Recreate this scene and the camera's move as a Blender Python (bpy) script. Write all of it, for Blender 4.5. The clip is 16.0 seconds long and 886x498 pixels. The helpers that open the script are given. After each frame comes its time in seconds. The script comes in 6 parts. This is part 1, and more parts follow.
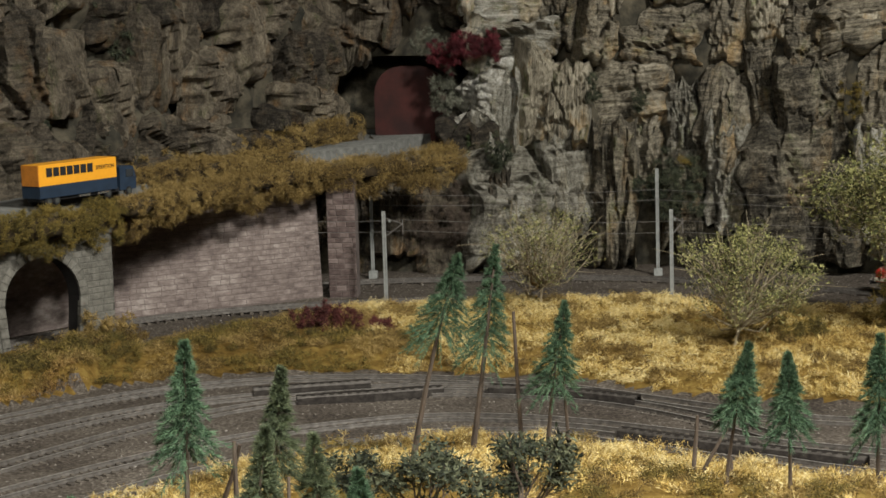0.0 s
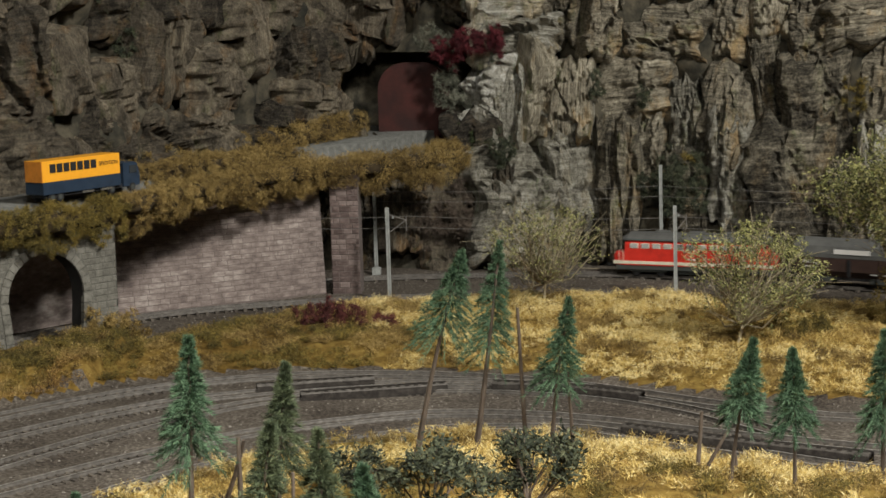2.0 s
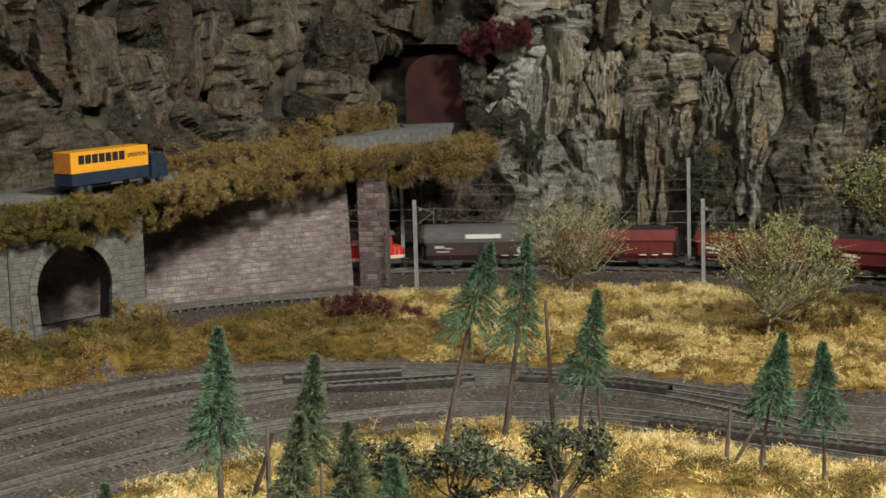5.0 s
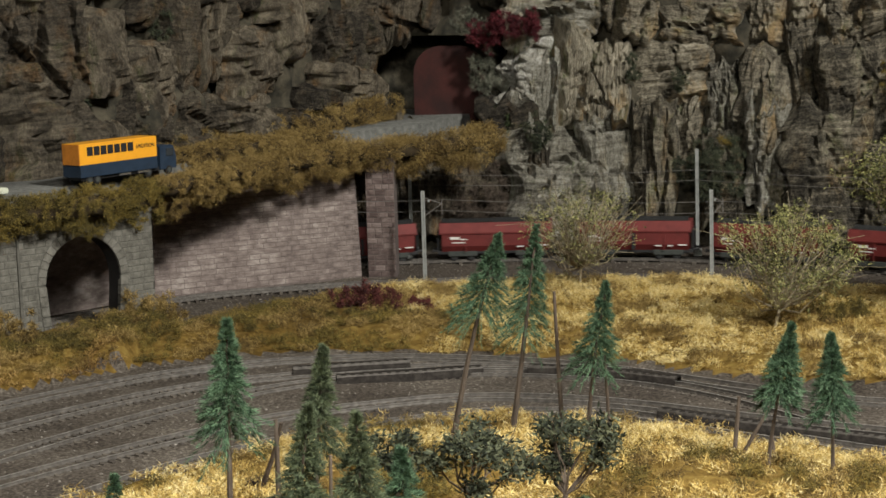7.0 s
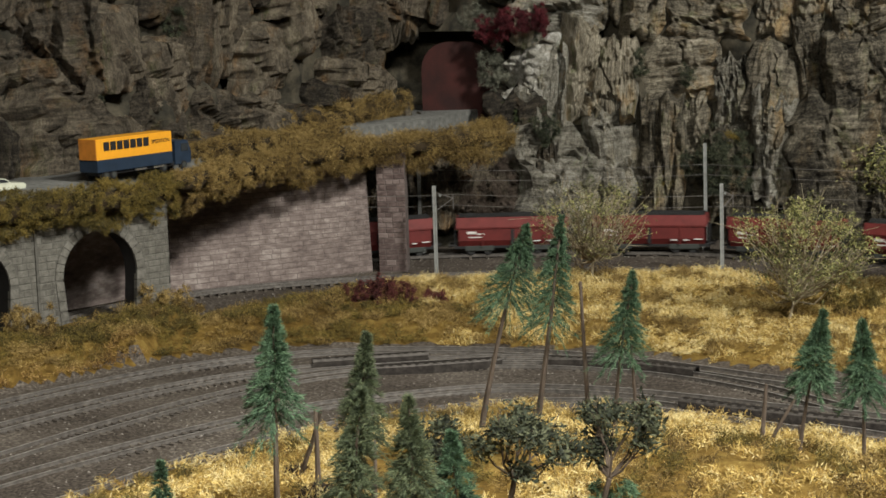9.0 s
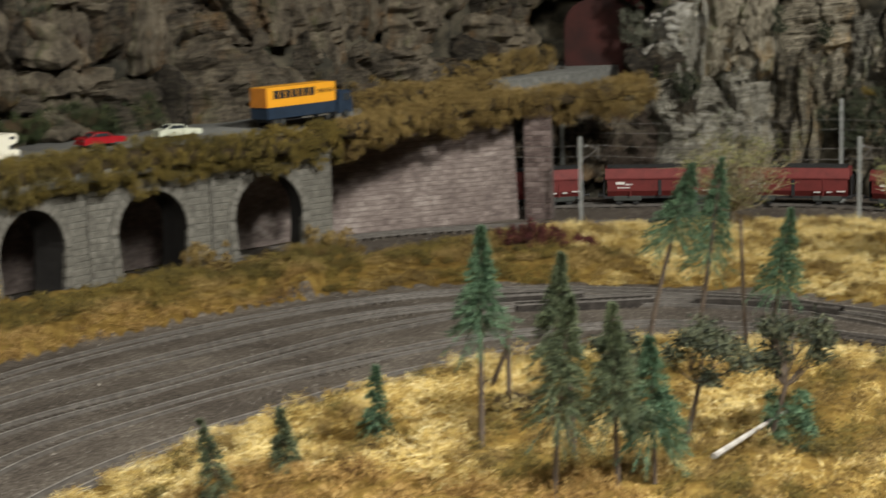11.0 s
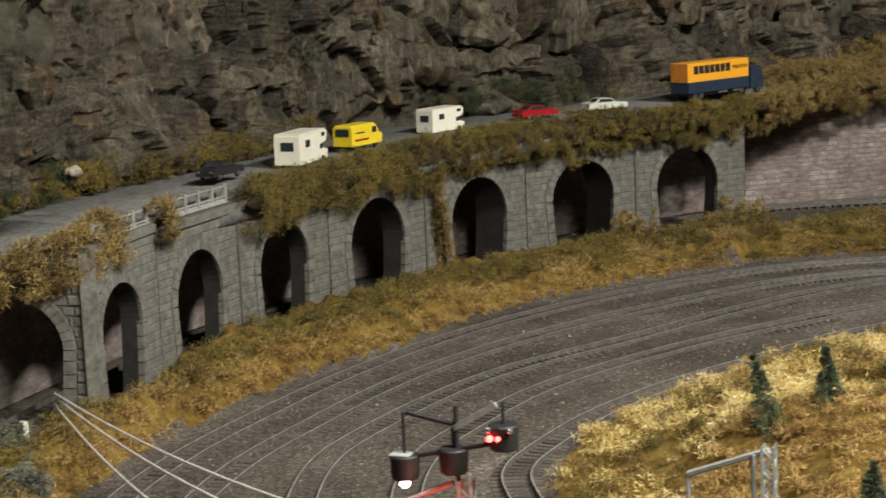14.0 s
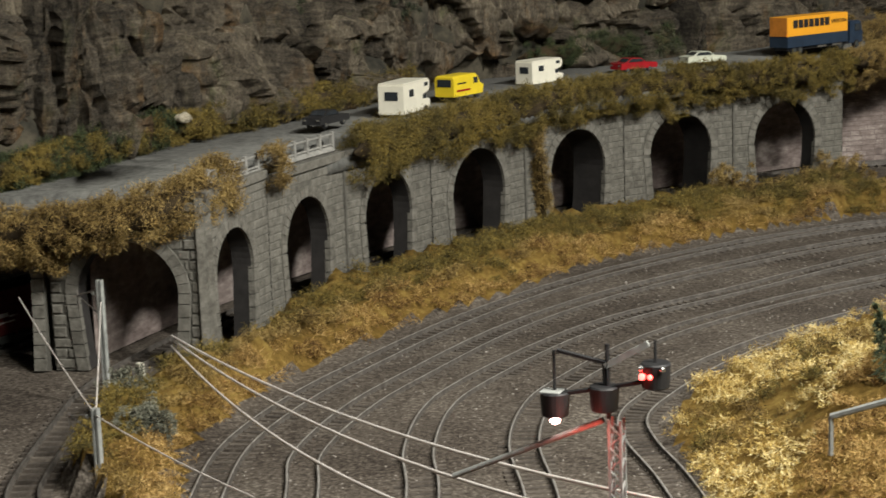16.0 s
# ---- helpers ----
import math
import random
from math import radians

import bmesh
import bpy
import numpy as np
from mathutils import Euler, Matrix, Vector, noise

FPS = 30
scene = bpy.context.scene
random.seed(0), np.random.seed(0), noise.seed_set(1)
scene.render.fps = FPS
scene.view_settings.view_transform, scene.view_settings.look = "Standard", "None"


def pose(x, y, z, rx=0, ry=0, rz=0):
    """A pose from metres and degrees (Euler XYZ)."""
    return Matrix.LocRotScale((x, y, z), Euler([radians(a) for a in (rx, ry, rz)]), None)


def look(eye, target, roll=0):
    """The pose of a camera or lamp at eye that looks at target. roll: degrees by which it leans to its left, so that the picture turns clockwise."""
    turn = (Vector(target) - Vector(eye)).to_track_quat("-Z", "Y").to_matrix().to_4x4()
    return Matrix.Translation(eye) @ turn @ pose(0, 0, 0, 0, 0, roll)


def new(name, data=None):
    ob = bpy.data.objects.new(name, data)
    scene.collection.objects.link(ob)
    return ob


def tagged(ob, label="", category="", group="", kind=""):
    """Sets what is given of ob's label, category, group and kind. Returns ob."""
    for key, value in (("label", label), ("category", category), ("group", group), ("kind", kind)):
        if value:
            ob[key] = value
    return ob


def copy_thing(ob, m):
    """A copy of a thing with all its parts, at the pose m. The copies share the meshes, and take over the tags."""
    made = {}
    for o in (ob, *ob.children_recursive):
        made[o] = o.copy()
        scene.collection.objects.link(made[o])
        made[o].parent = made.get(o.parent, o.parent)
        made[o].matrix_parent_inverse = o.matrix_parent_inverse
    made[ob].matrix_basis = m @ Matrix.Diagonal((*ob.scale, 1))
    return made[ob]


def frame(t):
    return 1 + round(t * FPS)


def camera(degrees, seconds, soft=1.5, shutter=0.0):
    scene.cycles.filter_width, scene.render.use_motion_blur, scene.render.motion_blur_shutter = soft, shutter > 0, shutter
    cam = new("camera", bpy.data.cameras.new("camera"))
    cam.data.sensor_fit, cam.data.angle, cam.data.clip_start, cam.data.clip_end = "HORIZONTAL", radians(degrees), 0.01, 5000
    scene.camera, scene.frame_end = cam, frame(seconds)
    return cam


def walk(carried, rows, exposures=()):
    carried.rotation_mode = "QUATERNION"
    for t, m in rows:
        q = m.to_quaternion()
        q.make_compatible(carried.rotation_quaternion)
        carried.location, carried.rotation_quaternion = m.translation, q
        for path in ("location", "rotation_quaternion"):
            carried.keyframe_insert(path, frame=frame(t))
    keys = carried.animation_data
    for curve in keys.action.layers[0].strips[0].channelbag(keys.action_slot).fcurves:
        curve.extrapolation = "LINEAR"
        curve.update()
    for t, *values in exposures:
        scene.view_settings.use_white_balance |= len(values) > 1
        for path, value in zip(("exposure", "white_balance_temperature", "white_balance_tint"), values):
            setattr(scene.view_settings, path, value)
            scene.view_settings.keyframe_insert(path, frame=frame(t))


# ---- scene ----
cam = camera(27.4, 16.0, 1.6, 0.6)
PATH = [
    (0, (0.339, -1.933, 0.323), (0.06, 0.029, 0.056), -1.7),
    (0.5, (0.34, -1.933, 0.322), (0.056, 0.029, 0.06), -1.8),
    (1, (0.339, -1.933, 0.322), (0.057, 0.029, 0.058), -1.7),
    (1.5, (0.339, -1.934, 0.323), (0.059, 0.029, 0.057), -1.8),
    (2, (0.338, -1.932, 0.322), (0.056, 0.029, 0.052), -1.7),
    (2.5, (0.338, -1.932, 0.322), (0.054, 0.029, 0.051), -1.7),
    (3, (0.338, -1.932, 0.323), (0.047, 0.028, 0.05), -1.7),
    (3.5, (0.338, -1.932, 0.322), (0.041, 0.027, 0.051), -1.8),
    (4, (0.336, -1.931, 0.322), (0.034, 0.027, 0.05), -1.7),
    (6.5, (0.336, -1.932, 0.322), (0.019, 0.022, 0.036), -1.7),
    (7, (0.336, -1.932, 0.322), (0.017, 0.022, 0.035), -1.7),
    (7.5, (0.335, -1.931, 0.321), (0.014, 0.022, 0.034), -1.7),
    (8, (0.333, -1.934, 0.321), (0.008, 0.018, 0.031), -1.7),
    (8.2, (0.331, -1.938, 0.322), (0.005, 0.014, 0.029), -1.8),
    (10.3, (0.284, -1.981, 0.311), (0.013, -0.019, 0.034), -1.6),
    (10.5, (0.285, -1.996, 0.311), (-0.027, -0.043, 0.017), -1.5),
    (11, (0.282, -2.044, 0.313), (-0.138, -0.115, -0.009), -1.7),
    (11.5, (0.286, -2.091, 0.315), (-0.252, -0.194, -0.019), -1.7),
    (12, (0.278, -2.117, 0.316), (-0.379, -0.255, -0.003), -1.7),
    (12.5, (0.252, -2.131, 0.315), (-0.447, -0.282, 0.006), -2.3),
    (13, (0.219, -2.152, 0.312), (-0.447, -0.29, 0.011), -2.9),
    (13.5, (0.19, -2.17, 0.314), (-0.479, -0.312, -0.007), -2.3),
    (14, (0.166, -2.176, 0.312), (-0.542, -0.334, -0.012), -2.4),
    (14.5, (0.152, -2.181, 0.308), (-0.564, -0.343, -0.023), -2.3),
    (15, (0.145, -2.185, 0.307), (-0.577, -0.353, -0.041), -2.2),
    (15.5, (0.142, -2.189, 0.307), (-0.603, -0.369, -0.054), -2.0),
    (16, (0.138, -2.195, 0.307), (-0.634, -0.387, -0.059), -2.1),
]
walk(cam, [(t, look(e, g, r)) for t, e, g, r in PATH])

# ---- world and lights ----
world = bpy.data.worlds.new("room_air")
scene.world = world
world.use_nodes = True
world.node_tree.nodes["Background"].inputs[0].default_value = (1.0, 0.93, 0.85, 1)
world.node_tree.nodes["Background"].inputs[1].default_value = 0.11


def area_lamp(name, eye, target, size, power, colour):
    data = bpy.data.lights.new(name, "AREA")
    data.shape, data.size, data.energy, data.color = "DISK", size, power, colour
    ob = new(name, data)
    ob.matrix_world = look(eye, target)
    return ob


# overhead room light from the front right, its fixture unseen
area_lamp("unseen_lamp", (1.65, -1.75, 1.72), (0.1, -0.3, 0), 0.26, 80, (1.0, 0.975, 0.9))
# added fill, well below the ceiling, to brighten the near hill and signal
area_lamp("unseen_lamp", (0.32, -1.72, 0.82), (0.06, -1.4, 0.0), 0.3, 11.5, (1.0, 0.97, 0.88))
scene.view_settings.exposure = 0.0


# ---- materials ----
def material(name, colours, scale=60.0, detail=6.0, rough=0.85, bump=0.3, bump_scale=None, metal=0.0, stretch=(1, 1, 1),
             island=0.0, random_ob=0.0, blotch=0.0, blotch_scale=6.0, coat=0.0):
    """Ramped noise colour with a coarser blotch and fine relief; island and random_ob vary it from piece to piece."""
    m = bpy.data.materials.new(name)
    m.use_nodes = True
    nt = m.node_tree
    n, l = nt.nodes, nt.links
    b = n["Principled BSDF"]
    b.inputs["Roughness"].default_value, b.inputs["Metallic"].default_value = rough, metal
    b.inputs["Coat Weight"].default_value = coat
    tc, mp, no, cr = n.new("ShaderNodeTexCoord"), n.new("ShaderNodeMapping"), n.new("ShaderNodeTexNoise"), n.new("ShaderNodeValToRGB")
    mp.inputs["Scale"].default_value = stretch
    no.inputs["Scale"].default_value, no.inputs["Detail"].default_value, no.inputs["Roughness"].default_value = scale, detail, 0.65
    l.new(tc.outputs["Object"], mp.inputs[0]), l.new(mp.outputs[0], no.inputs["Vector"])
    fac = no.outputs["Fac"]
    if island or random_ob:
        src = n.new("ShaderNodeNewGeometry").outputs["Random Per Island"] if island else n.new("ShaderNodeObjectInfo").outputs["Random"]
        ma = n.new("ShaderNodeMath")
        ma.operation = "MULTIPLY_ADD"
        ma.inputs[1].default_value, ma.inputs[2].default_value = (island or random_ob), -0.5 * (island or random_ob)
        l.new(src, ma.inputs[0])
        ad = n.new("ShaderNodeMath")
        l.new(fac, ad.inputs[0]), l.new(ma.outputs[0], ad.inputs[1])
        fac = ad.outputs[0]
    if blotch:
        bn = n.new("ShaderNodeTexNoise")
        bn.inputs["Scale"].default_value, bn.inputs["Detail"].default_value = blotch_scale, 3
        l.new(tc.outputs["Object"], bn.inputs["Vector"])
        ma = n.new("ShaderNodeMath")
        ma.operation = "MULTIPLY_ADD"
        ma.inputs[1].default_value, ma.inputs[2].default_value = blotch, -0.5 * blotch
        l.new(bn.outputs["Fac"], ma.inputs[0])
        ad = n.new("ShaderNodeMath")
        l.new(fac, ad.inputs[0]), l.new(ma.outputs[0], ad.inputs[1])
        fac = ad.outputs[0]
    l.new(fac, cr.inputs[0])
    el = cr.color_ramp.elements
    while len(el) < len(colours):
        el.new(0.5)
    for i, c in enumerate(colours):
        el[i].position = 0.28 + 0.44 * i / max(1, len(colours) - 1)
        el[i].color = (*c, 1)
    l.new(cr.outputs[0], b.inputs["Base Color"])
    if bump:
        bp, bn = n.new("ShaderNodeBump"), n.new("ShaderNodeTexNoise")
        bn.inputs["Scale"].default_value, bn.inputs["Detail"].default_value = bump_scale or scale * 3, 5
        l.new(mp.outputs[0], bn.inputs["Vector"])
        bp.inputs["Strength"].default_value, bp.inputs["Distance"].default_value = bump, 0.001
        l.new(bn.outputs["Fac"], bp.inputs["Height"]), l.new(bp.outputs[0], b.inputs["Normal"])
    return m


def glow(name, colour, strength):
    m = bpy.data.materials.new(name)
    m.use_nodes = True
    b = m.node_tree.nodes["Principled BSDF"]
    b.inputs["Base Color"].default_value = (*colour, 1)
    b.inputs["Emission Color"].default_value, b.inputs["Emission Strength"].default_value = (*colour, 1), strength
    return m


M_BALLAST = material("ballast_brown_grey", [(.02, .016, .013), (.068, .056, .046), (.13, .111, .091), (.28, .248, .21)], 380, 8, .95, 1.0, 600, blotch=.4, blotch_scale=9)
M_GRAVEL = material("loose_gravel", [(.05, .04, .032), (.13, .11, .09), (.2, .175, .15), (.36, .33, .29)], 30, 3, .95, 0, island=.9)
M_BOARD = material("dark_soil", [(.03, .022, .014), (.07, .05, .03)], 40, 6, .95, .6)
M_SOIL = material("ochre_turf", [(.07, .042, .01), (.16, .1, .025), (.26, .18, .05)], 120, 8, .95, .9, 300, blotch=.5)
M_STRAW = material("straw_yellow_fibre", [(.27, .165, .038), (.54, .375, .1), (.72, .555, .2), (.84, .72, .38)], 30, 5, .9, 0, island=.5, blotch=.55, blotch_scale=9)
M_OCHRE = material("ochre_fibre", [(.075, .047, .014), (.175, .115, .032), (.285, .192, .056), (.42, .3, .11)], 30, 5, .9, 0, island=.5, blotch=.5, blotch_scale=11)
M_RUST = material("rusty_turf_fibre", [(.1, .052, .014), (.26, .15, .04), (.4, .25, .075), (.54, .37, .14)], 30, 5, .9, 0, island=.5, blotch=.5, blotch_scale=14)
M_CORE = material("hedge_core_shade", [(.02, .013, .005), (.05, .032, .01)], 150, 5, .95, .8)
M_OLIVE = material("olive_fibre", [(.05, .04, .01), (.13, .1, .02), (.24, .17, .035)], 30, 5, .9, 0, island=.5, blotch=.5, blotch_scale=11)
M_DKGREEN = material("dark_green_fibre", [(.015, .025, .01), (.04, .06, .02), (.08, .09, .03)], 30, 5, .9, 0, island=.5)
M_MAROON = material("maroon_fibre", [(.03, .008, .008), (.09, .02, .018), (.14, .04, .03)], 30, 5, .9, 0, island=.5)
M_CRIMSON = material("crimson_fibre", [(.03, .005, .007), (.095, .009, .015), (.16, .02, .028)], 30, 5, .9, 0, island=.5)
M_GREYMOSS = material("grey_lichen_fibre", [(.06, .062, .045), (.14, .143, .105), (.25, .25, .19)], 30, 5, .9, 0, island=.5)
M_NEEDLE = material("fir_needles", [(.022, .05, .026), (.062, .125, .066), (.14, .235, .13)], 40, 4, .8, 0, island=.6)
M_NEEDLE2 = material("dull_fir_needles", [(.03, .045, .024), (.075, .1, .052), (.15, .18, .09)], 40, 4, .8, 0, island=.6)
M_LEAF = material("olive_leaves", [(.045, .05, .015), (.12, .13, .038), (.24, .245, .08), (.4, .38, .15)], 40, 4, .8, 0, island=.7)
M_PINE = material("dark_pine_flakes", [(.014, .019, .011), (.04, .05, .027), (.1, .108, .058)], 40, 4, .85, 0, island=.6)
M_TWIG = material("dry_twigs", [(.16, .12, .07), (.3, .25, .16), (.42, .37, .26)], 80, 4, .9, .3, island=.3)
M_ROOT = material("dark_roots", [(.012, .007, .004), (.04, .024, .014)], 60, 4, .95, 0, island=.5)
M_BARK = material("grey_brown_trunk", [(.035, .024, .018), (.1, .075, .055), (.19, .15, .12)], 220, 6, .9, .8, stretch=(1, 1, .2))
M_DRIFT = material("bleached_wood", [(.2, .19, .17), (.34, .32, .29), (.46, .44, .4)], 200, 5, .9, .5)


def rock_material(name, ramp, warm, spread=.115):
    """Cork bark: broad patches, fibrous strata running level or upright from piece to piece, speckle, warm and mossy stains."""
    m = bpy.data.materials.new(name)
    m.use_nodes = True
    nt = m.node_tree
    n, l = nt.nodes, nt.links
    b = n["Principled BSDF"]
    b.inputs["Roughness"].default_value = .9
    b.inputs["Specular IOR Level"].default_value = .3
    tc, info = n.new("ShaderNodeTexCoord"), n.new("ShaderNodeObjectInfo")
    shift = n.new("ShaderNodeVectorMath")
    shift.operation = "MULTIPLY_ADD"
    shift.inputs[1].default_value = (1, 1, 1)
    l.new(tc.outputs["Object"], shift.inputs[0]), l.new(info.outputs["Random"], shift.inputs[2])

    def field(scale, detail, rough, stretch=(1, 1, 1)):
        mp, no = n.new("ShaderNodeMapping"), n.new("ShaderNodeTexNoise")
        mp.inputs["Scale"].default_value = stretch
        no.inputs["Scale"].default_value, no.inputs["Detail"].default_value, no.inputs["Roughness"].default_value = scale, detail, rough
        no.inputs["Distortion"].default_value = .35
        l.new(shift.outputs[0], mp.inputs[0]), l.new(mp.outputs[0], no.inputs["Vector"])
        return no.outputs["Fac"]

    def blend(a, c, f):
        mx = n.new("ShaderNodeMix")
        if hasattr(f, "links"):
            l.new(f, mx.inputs[0])
        else:
            mx.inputs[0].default_value = f
        l.new(a, mx.inputs[2]), l.new(c, mx.inputs[3])
        return mx.outputs[0]

    def step(a, lo, hi):
        mr = n.new("ShaderNodeMapRange")
        mr.inputs[1].default_value, mr.inputs[2].default_value = lo, hi
        l.new(a, mr.inputs[0])
        return mr.outputs[0]
    broad = field(2.2, 8, .7)
    grain = blend(field(2.6, 9, .78, (.8, 1, 11)), field(2.6, 9, .78, (10, 1, .8)), step(info.outputs["Random"], .62, .66))
    speck = field(30, 6, .85)
    tone = blend(blend(broad, grain, .52), speck, .3)
    vary = n.new("ShaderNodeMath")
    vary.operation = "MULTIPLY_ADD"
    vary.inputs[1].default_value = .1
    l.new(info.outputs["Random"], vary.inputs[0]), l.new(tone, vary.inputs[2])
    cr = n.new("ShaderNodeValToRGB")
    el = cr.color_ramp.elements
    while len(el) < len(ramp):
        el.new(.5)
    for i, c in enumerate(ramp):
        el[i].position = .55 - spread + 2 * spread * i / (len(ramp) - 1)
        el[i].color = (*c, 1)
    l.new(vary.outputs[0], cr.inputs[0])

    def stain(colour, base, mask):
        mx = n.new("ShaderNodeMix")
        mx.data_type, mx.blend_type = "RGBA", "MULTIPLY"
        l.new(mask, mx.inputs[0]), l.new(base, mx.inputs[6])
        mx.inputs[7].default_value = (*colour, 1)
        return mx.outputs[2]
    col = stain(warm, cr.outputs[0], step(field(1.5, 6, .7, (1.3, .7, 1.1)), .52, .66))
    col = stain((.5, .62, .38), col, step(field(1.8, 7, .75, (.8, 1.2, .9)), .55, .68))
    l.new(col, b.inputs["Base Color"])
    bp = n.new("ShaderNodeBump")
    bp.inputs["Strength"].default_value, bp.inputs["Distance"].default_value = 1.0, .014
    l.new(tone, bp.inputs["Height"]), l.new(bp.outputs[0], b.inputs["Normal"])
    return m


M_ROCK = rock_material("brown_cork_bark", [(.012, .0095, .007), (.045, .038, .028), (.112, .093, .068), (.21, .176, .127), (.38, .325, .235)], (1.0, .74, .5))
M_ROCKTAN = rock_material("tan_cork_bark", [(.02, .017, .0125), (.1, .088, .065), (.31, .273, .203), (.55, .495, .378), (.8, .74, .6)], (1.0, .8, .56))
M_ROCKPALE = rock_material("pale_plaster_rock", [(.03, .027, .02), (.16, .147, .115), (.36, .34, .28), (.58, .56, .49), (.85, .84, .8)], (1.0, .88, .7))
M_ROCKBASE = material("mossy_gap_shade_rock", [(.008, .008, .005), (.03, .027, .018), (.07, .06, .04), (.11, .095, .065)], 45, 9, .95, 1.0, 140, blotch=.4, blotch_scale=12)
M_STONE = material("grey_ashlar", [(.078, .073, .061), (.14, .133, .113), (.2, .191, .165)], 160, 6, .92, .7, 500, random_ob=.12, blotch=.45, blotch_scale=20)
M_BRICKJOINT = material("brick_mortar", [(.1, .078, .071), (.17, .138, .125)], 150, 5, .95, .5)
M_JOINT = material("dark_mortar", [(.07, .067, .057), (.13, .124, .106)], 150, 5, .95, .5)
M_BRICK = material("pinkish_old_brick", [(.1, .077, .07), (.175, .138, .125), (.25, .204, .185), (.37, .32, .29)], 90, 7, .92, .5, 400, stretch=(1, 1, 2.2), random_ob=.09, blotch=.6, blotch_scale=18)
M_PIERBRICK = material("dark_pier_brick", [(.08, .055, .05), (.15, .11, .1), (.23, .18, .165)], 120, 7, .92, .5, 400, stretch=(1, 1, 2.2), random_ob=.4, blotch=.4, blotch_scale=30)
M_DARK = material("sooty_shade_lining", [(.012, .0105, .01), (.03, .027, .025)], 60, 5, .95, .4)
M_ROAD = material("grey_asphalt", [(.06, .06, .055), (.12, .12, .11), (.18, .18, .165)], 160, 6, .9, .5, 600, blotch=.4, blotch_scale=15)
M_RAIL = material("dull_steel_rail", [(.2, .188, .172), (.32, .305, .282), (.46, .44, .41)], 200, 4, .42, .1, metal=.15)
M_RAILSIDE = material("rusty_shaded_rail_web", [(.045, .039, .034), (.09, .08, .07), (.15, .135, .12)], 200, 4, .65, .2, metal=.3)
M_RAILDARK = material("tarnished_rail", [(.09, .083, .074), (.15, .139, .125), (.23, .216, .197)], 200, 4, .55, .1, metal=.5)
M_SLEEPER = material("dark_sleeper", [(.045, .037, .03), (.085, .071, .058), (.14, .12, .098)], 200, 4, .95, .4, random_ob=.3)
M_SLEEPERDARK = material("black_brown_plastic", [(.012, .01, .009), (.028, .024, .021), (.05, .044, .038)], 200, 4, .8, .3)
for _m in (M_SLEEPERDARK, M_BALLAST, M_BOARD, M_SOIL):
    _m.node_tree.nodes["Principled BSDF"].inputs["Specular IOR Level"].default_value = .12
M_POLE = material("pale_grey_mast", [(.2, .21, .2), (.3, .31, .295), (.4, .41, .39)], 160, 4, .7, .2)
M_WIREBRIGHT = material("slack_wire_painted_shine", [(.68, .62, .57), (.9, .85, .8)], 60, 3, .35, 0)
M_WIRE = material("grey_wire", [(.16, .15, .14), (.3, .28, .26)], 200, 3, .5, 0, metal=.5)
M_CAVE = material("rust_red_board", [(.014, .0035, .003), (.034, .007, .005), (.058, .011, .008)], 30, 5, .85, .3, blotch=.3)
M_PLASTER = material("room_wall", [(.1, .095, .09), (.16, .15, .14)], 3, 4, .95, .2)


# ---- mesh helpers ----
def part(name, bm, mat, parent=None, label=""):
    me = bpy.data.meshes.new(name)
    bm.to_mesh(me)
    bm.free()
    me.materials.append(mat)
    ob = new(name, me)
    ob.parent = parent
    return tagged(ob, label)


def raw(name, verts, faces, mat, parent=None, label="", smooth=False):
    me = bpy.data.meshes.new(name)
    me.from_pydata([tuple(map(float, v)) for v in verts], [], faces)
    me.materials.append(mat)
    if smooth:
        me.shade_smooth()
    ob = new(name, me)
    ob.parent = parent
    return tagged(ob, label)


def bulk(name, verts, corners, mat, parent=None, label=""):
    """Many faces of equal corner count, from arrays."""
    me = bpy.data.meshes.new(name)
    verts, corners = np.asarray(verts, np.float32), np.asarray(corners, np.int32)
    k = corners.shape[1]
    me.vertices.add(len(verts))
    me.vertices.foreach_set("co", verts.ravel())
    me.loops.add(corners.size)
    me.loops.foreach_set("vertex_index", corners.ravel())
    me.polygons.add(len(corners))
    me.polygons.foreach_set("loop_start", np.arange(0, corners.size, k, dtype=np.int32))
    me.update(calc_edges=True)
    me.validate()
    me.materials.append(mat)
    ob = new(name, me)
    ob.parent = parent
    return tagged(ob, label)


def empty(name, m=None, **tags):
    ob = new(name)
    ob.empty_display_size = 0.01
    if m is not None:
        ob.matrix_basis = m
    return tagged(ob, **tags)


def box(bm, x0, y0, z0, x1, y1, z1, bevel=0.0):
    r = bmesh.ops.create_cube(bm, size=1, matrix=Matrix.Translation(((x0 + x1) / 2, (y0 + y1) / 2, (z0 + z1) / 2)) @ Matrix.Diagonal((x1 - x0, y1 - y0, z1 - z0, 1)))
    if bevel:
        es = {e for v in r["verts"] for e in v.link_edges}
        bmesh.ops.bevel(bm, geom=list(es), offset=bevel, segments=2, affect="EDGES", profile=.6)
    return bm


def rod(bm, a, b, r0, r1=None, seg=8):
    a, b = Vector(a), Vector(b)
    d = b - a
    m = Matrix.Translation((a + b) / 2) @ d.to_track_quat("Z", "Y").to_matrix().to_4x4()
    bmesh.ops.create_cone(bm, cap_ends=True, segments=seg, radius1=r0, radius2=r0 if r1 is None else r1, depth=d.length, matrix=m)
    return bm


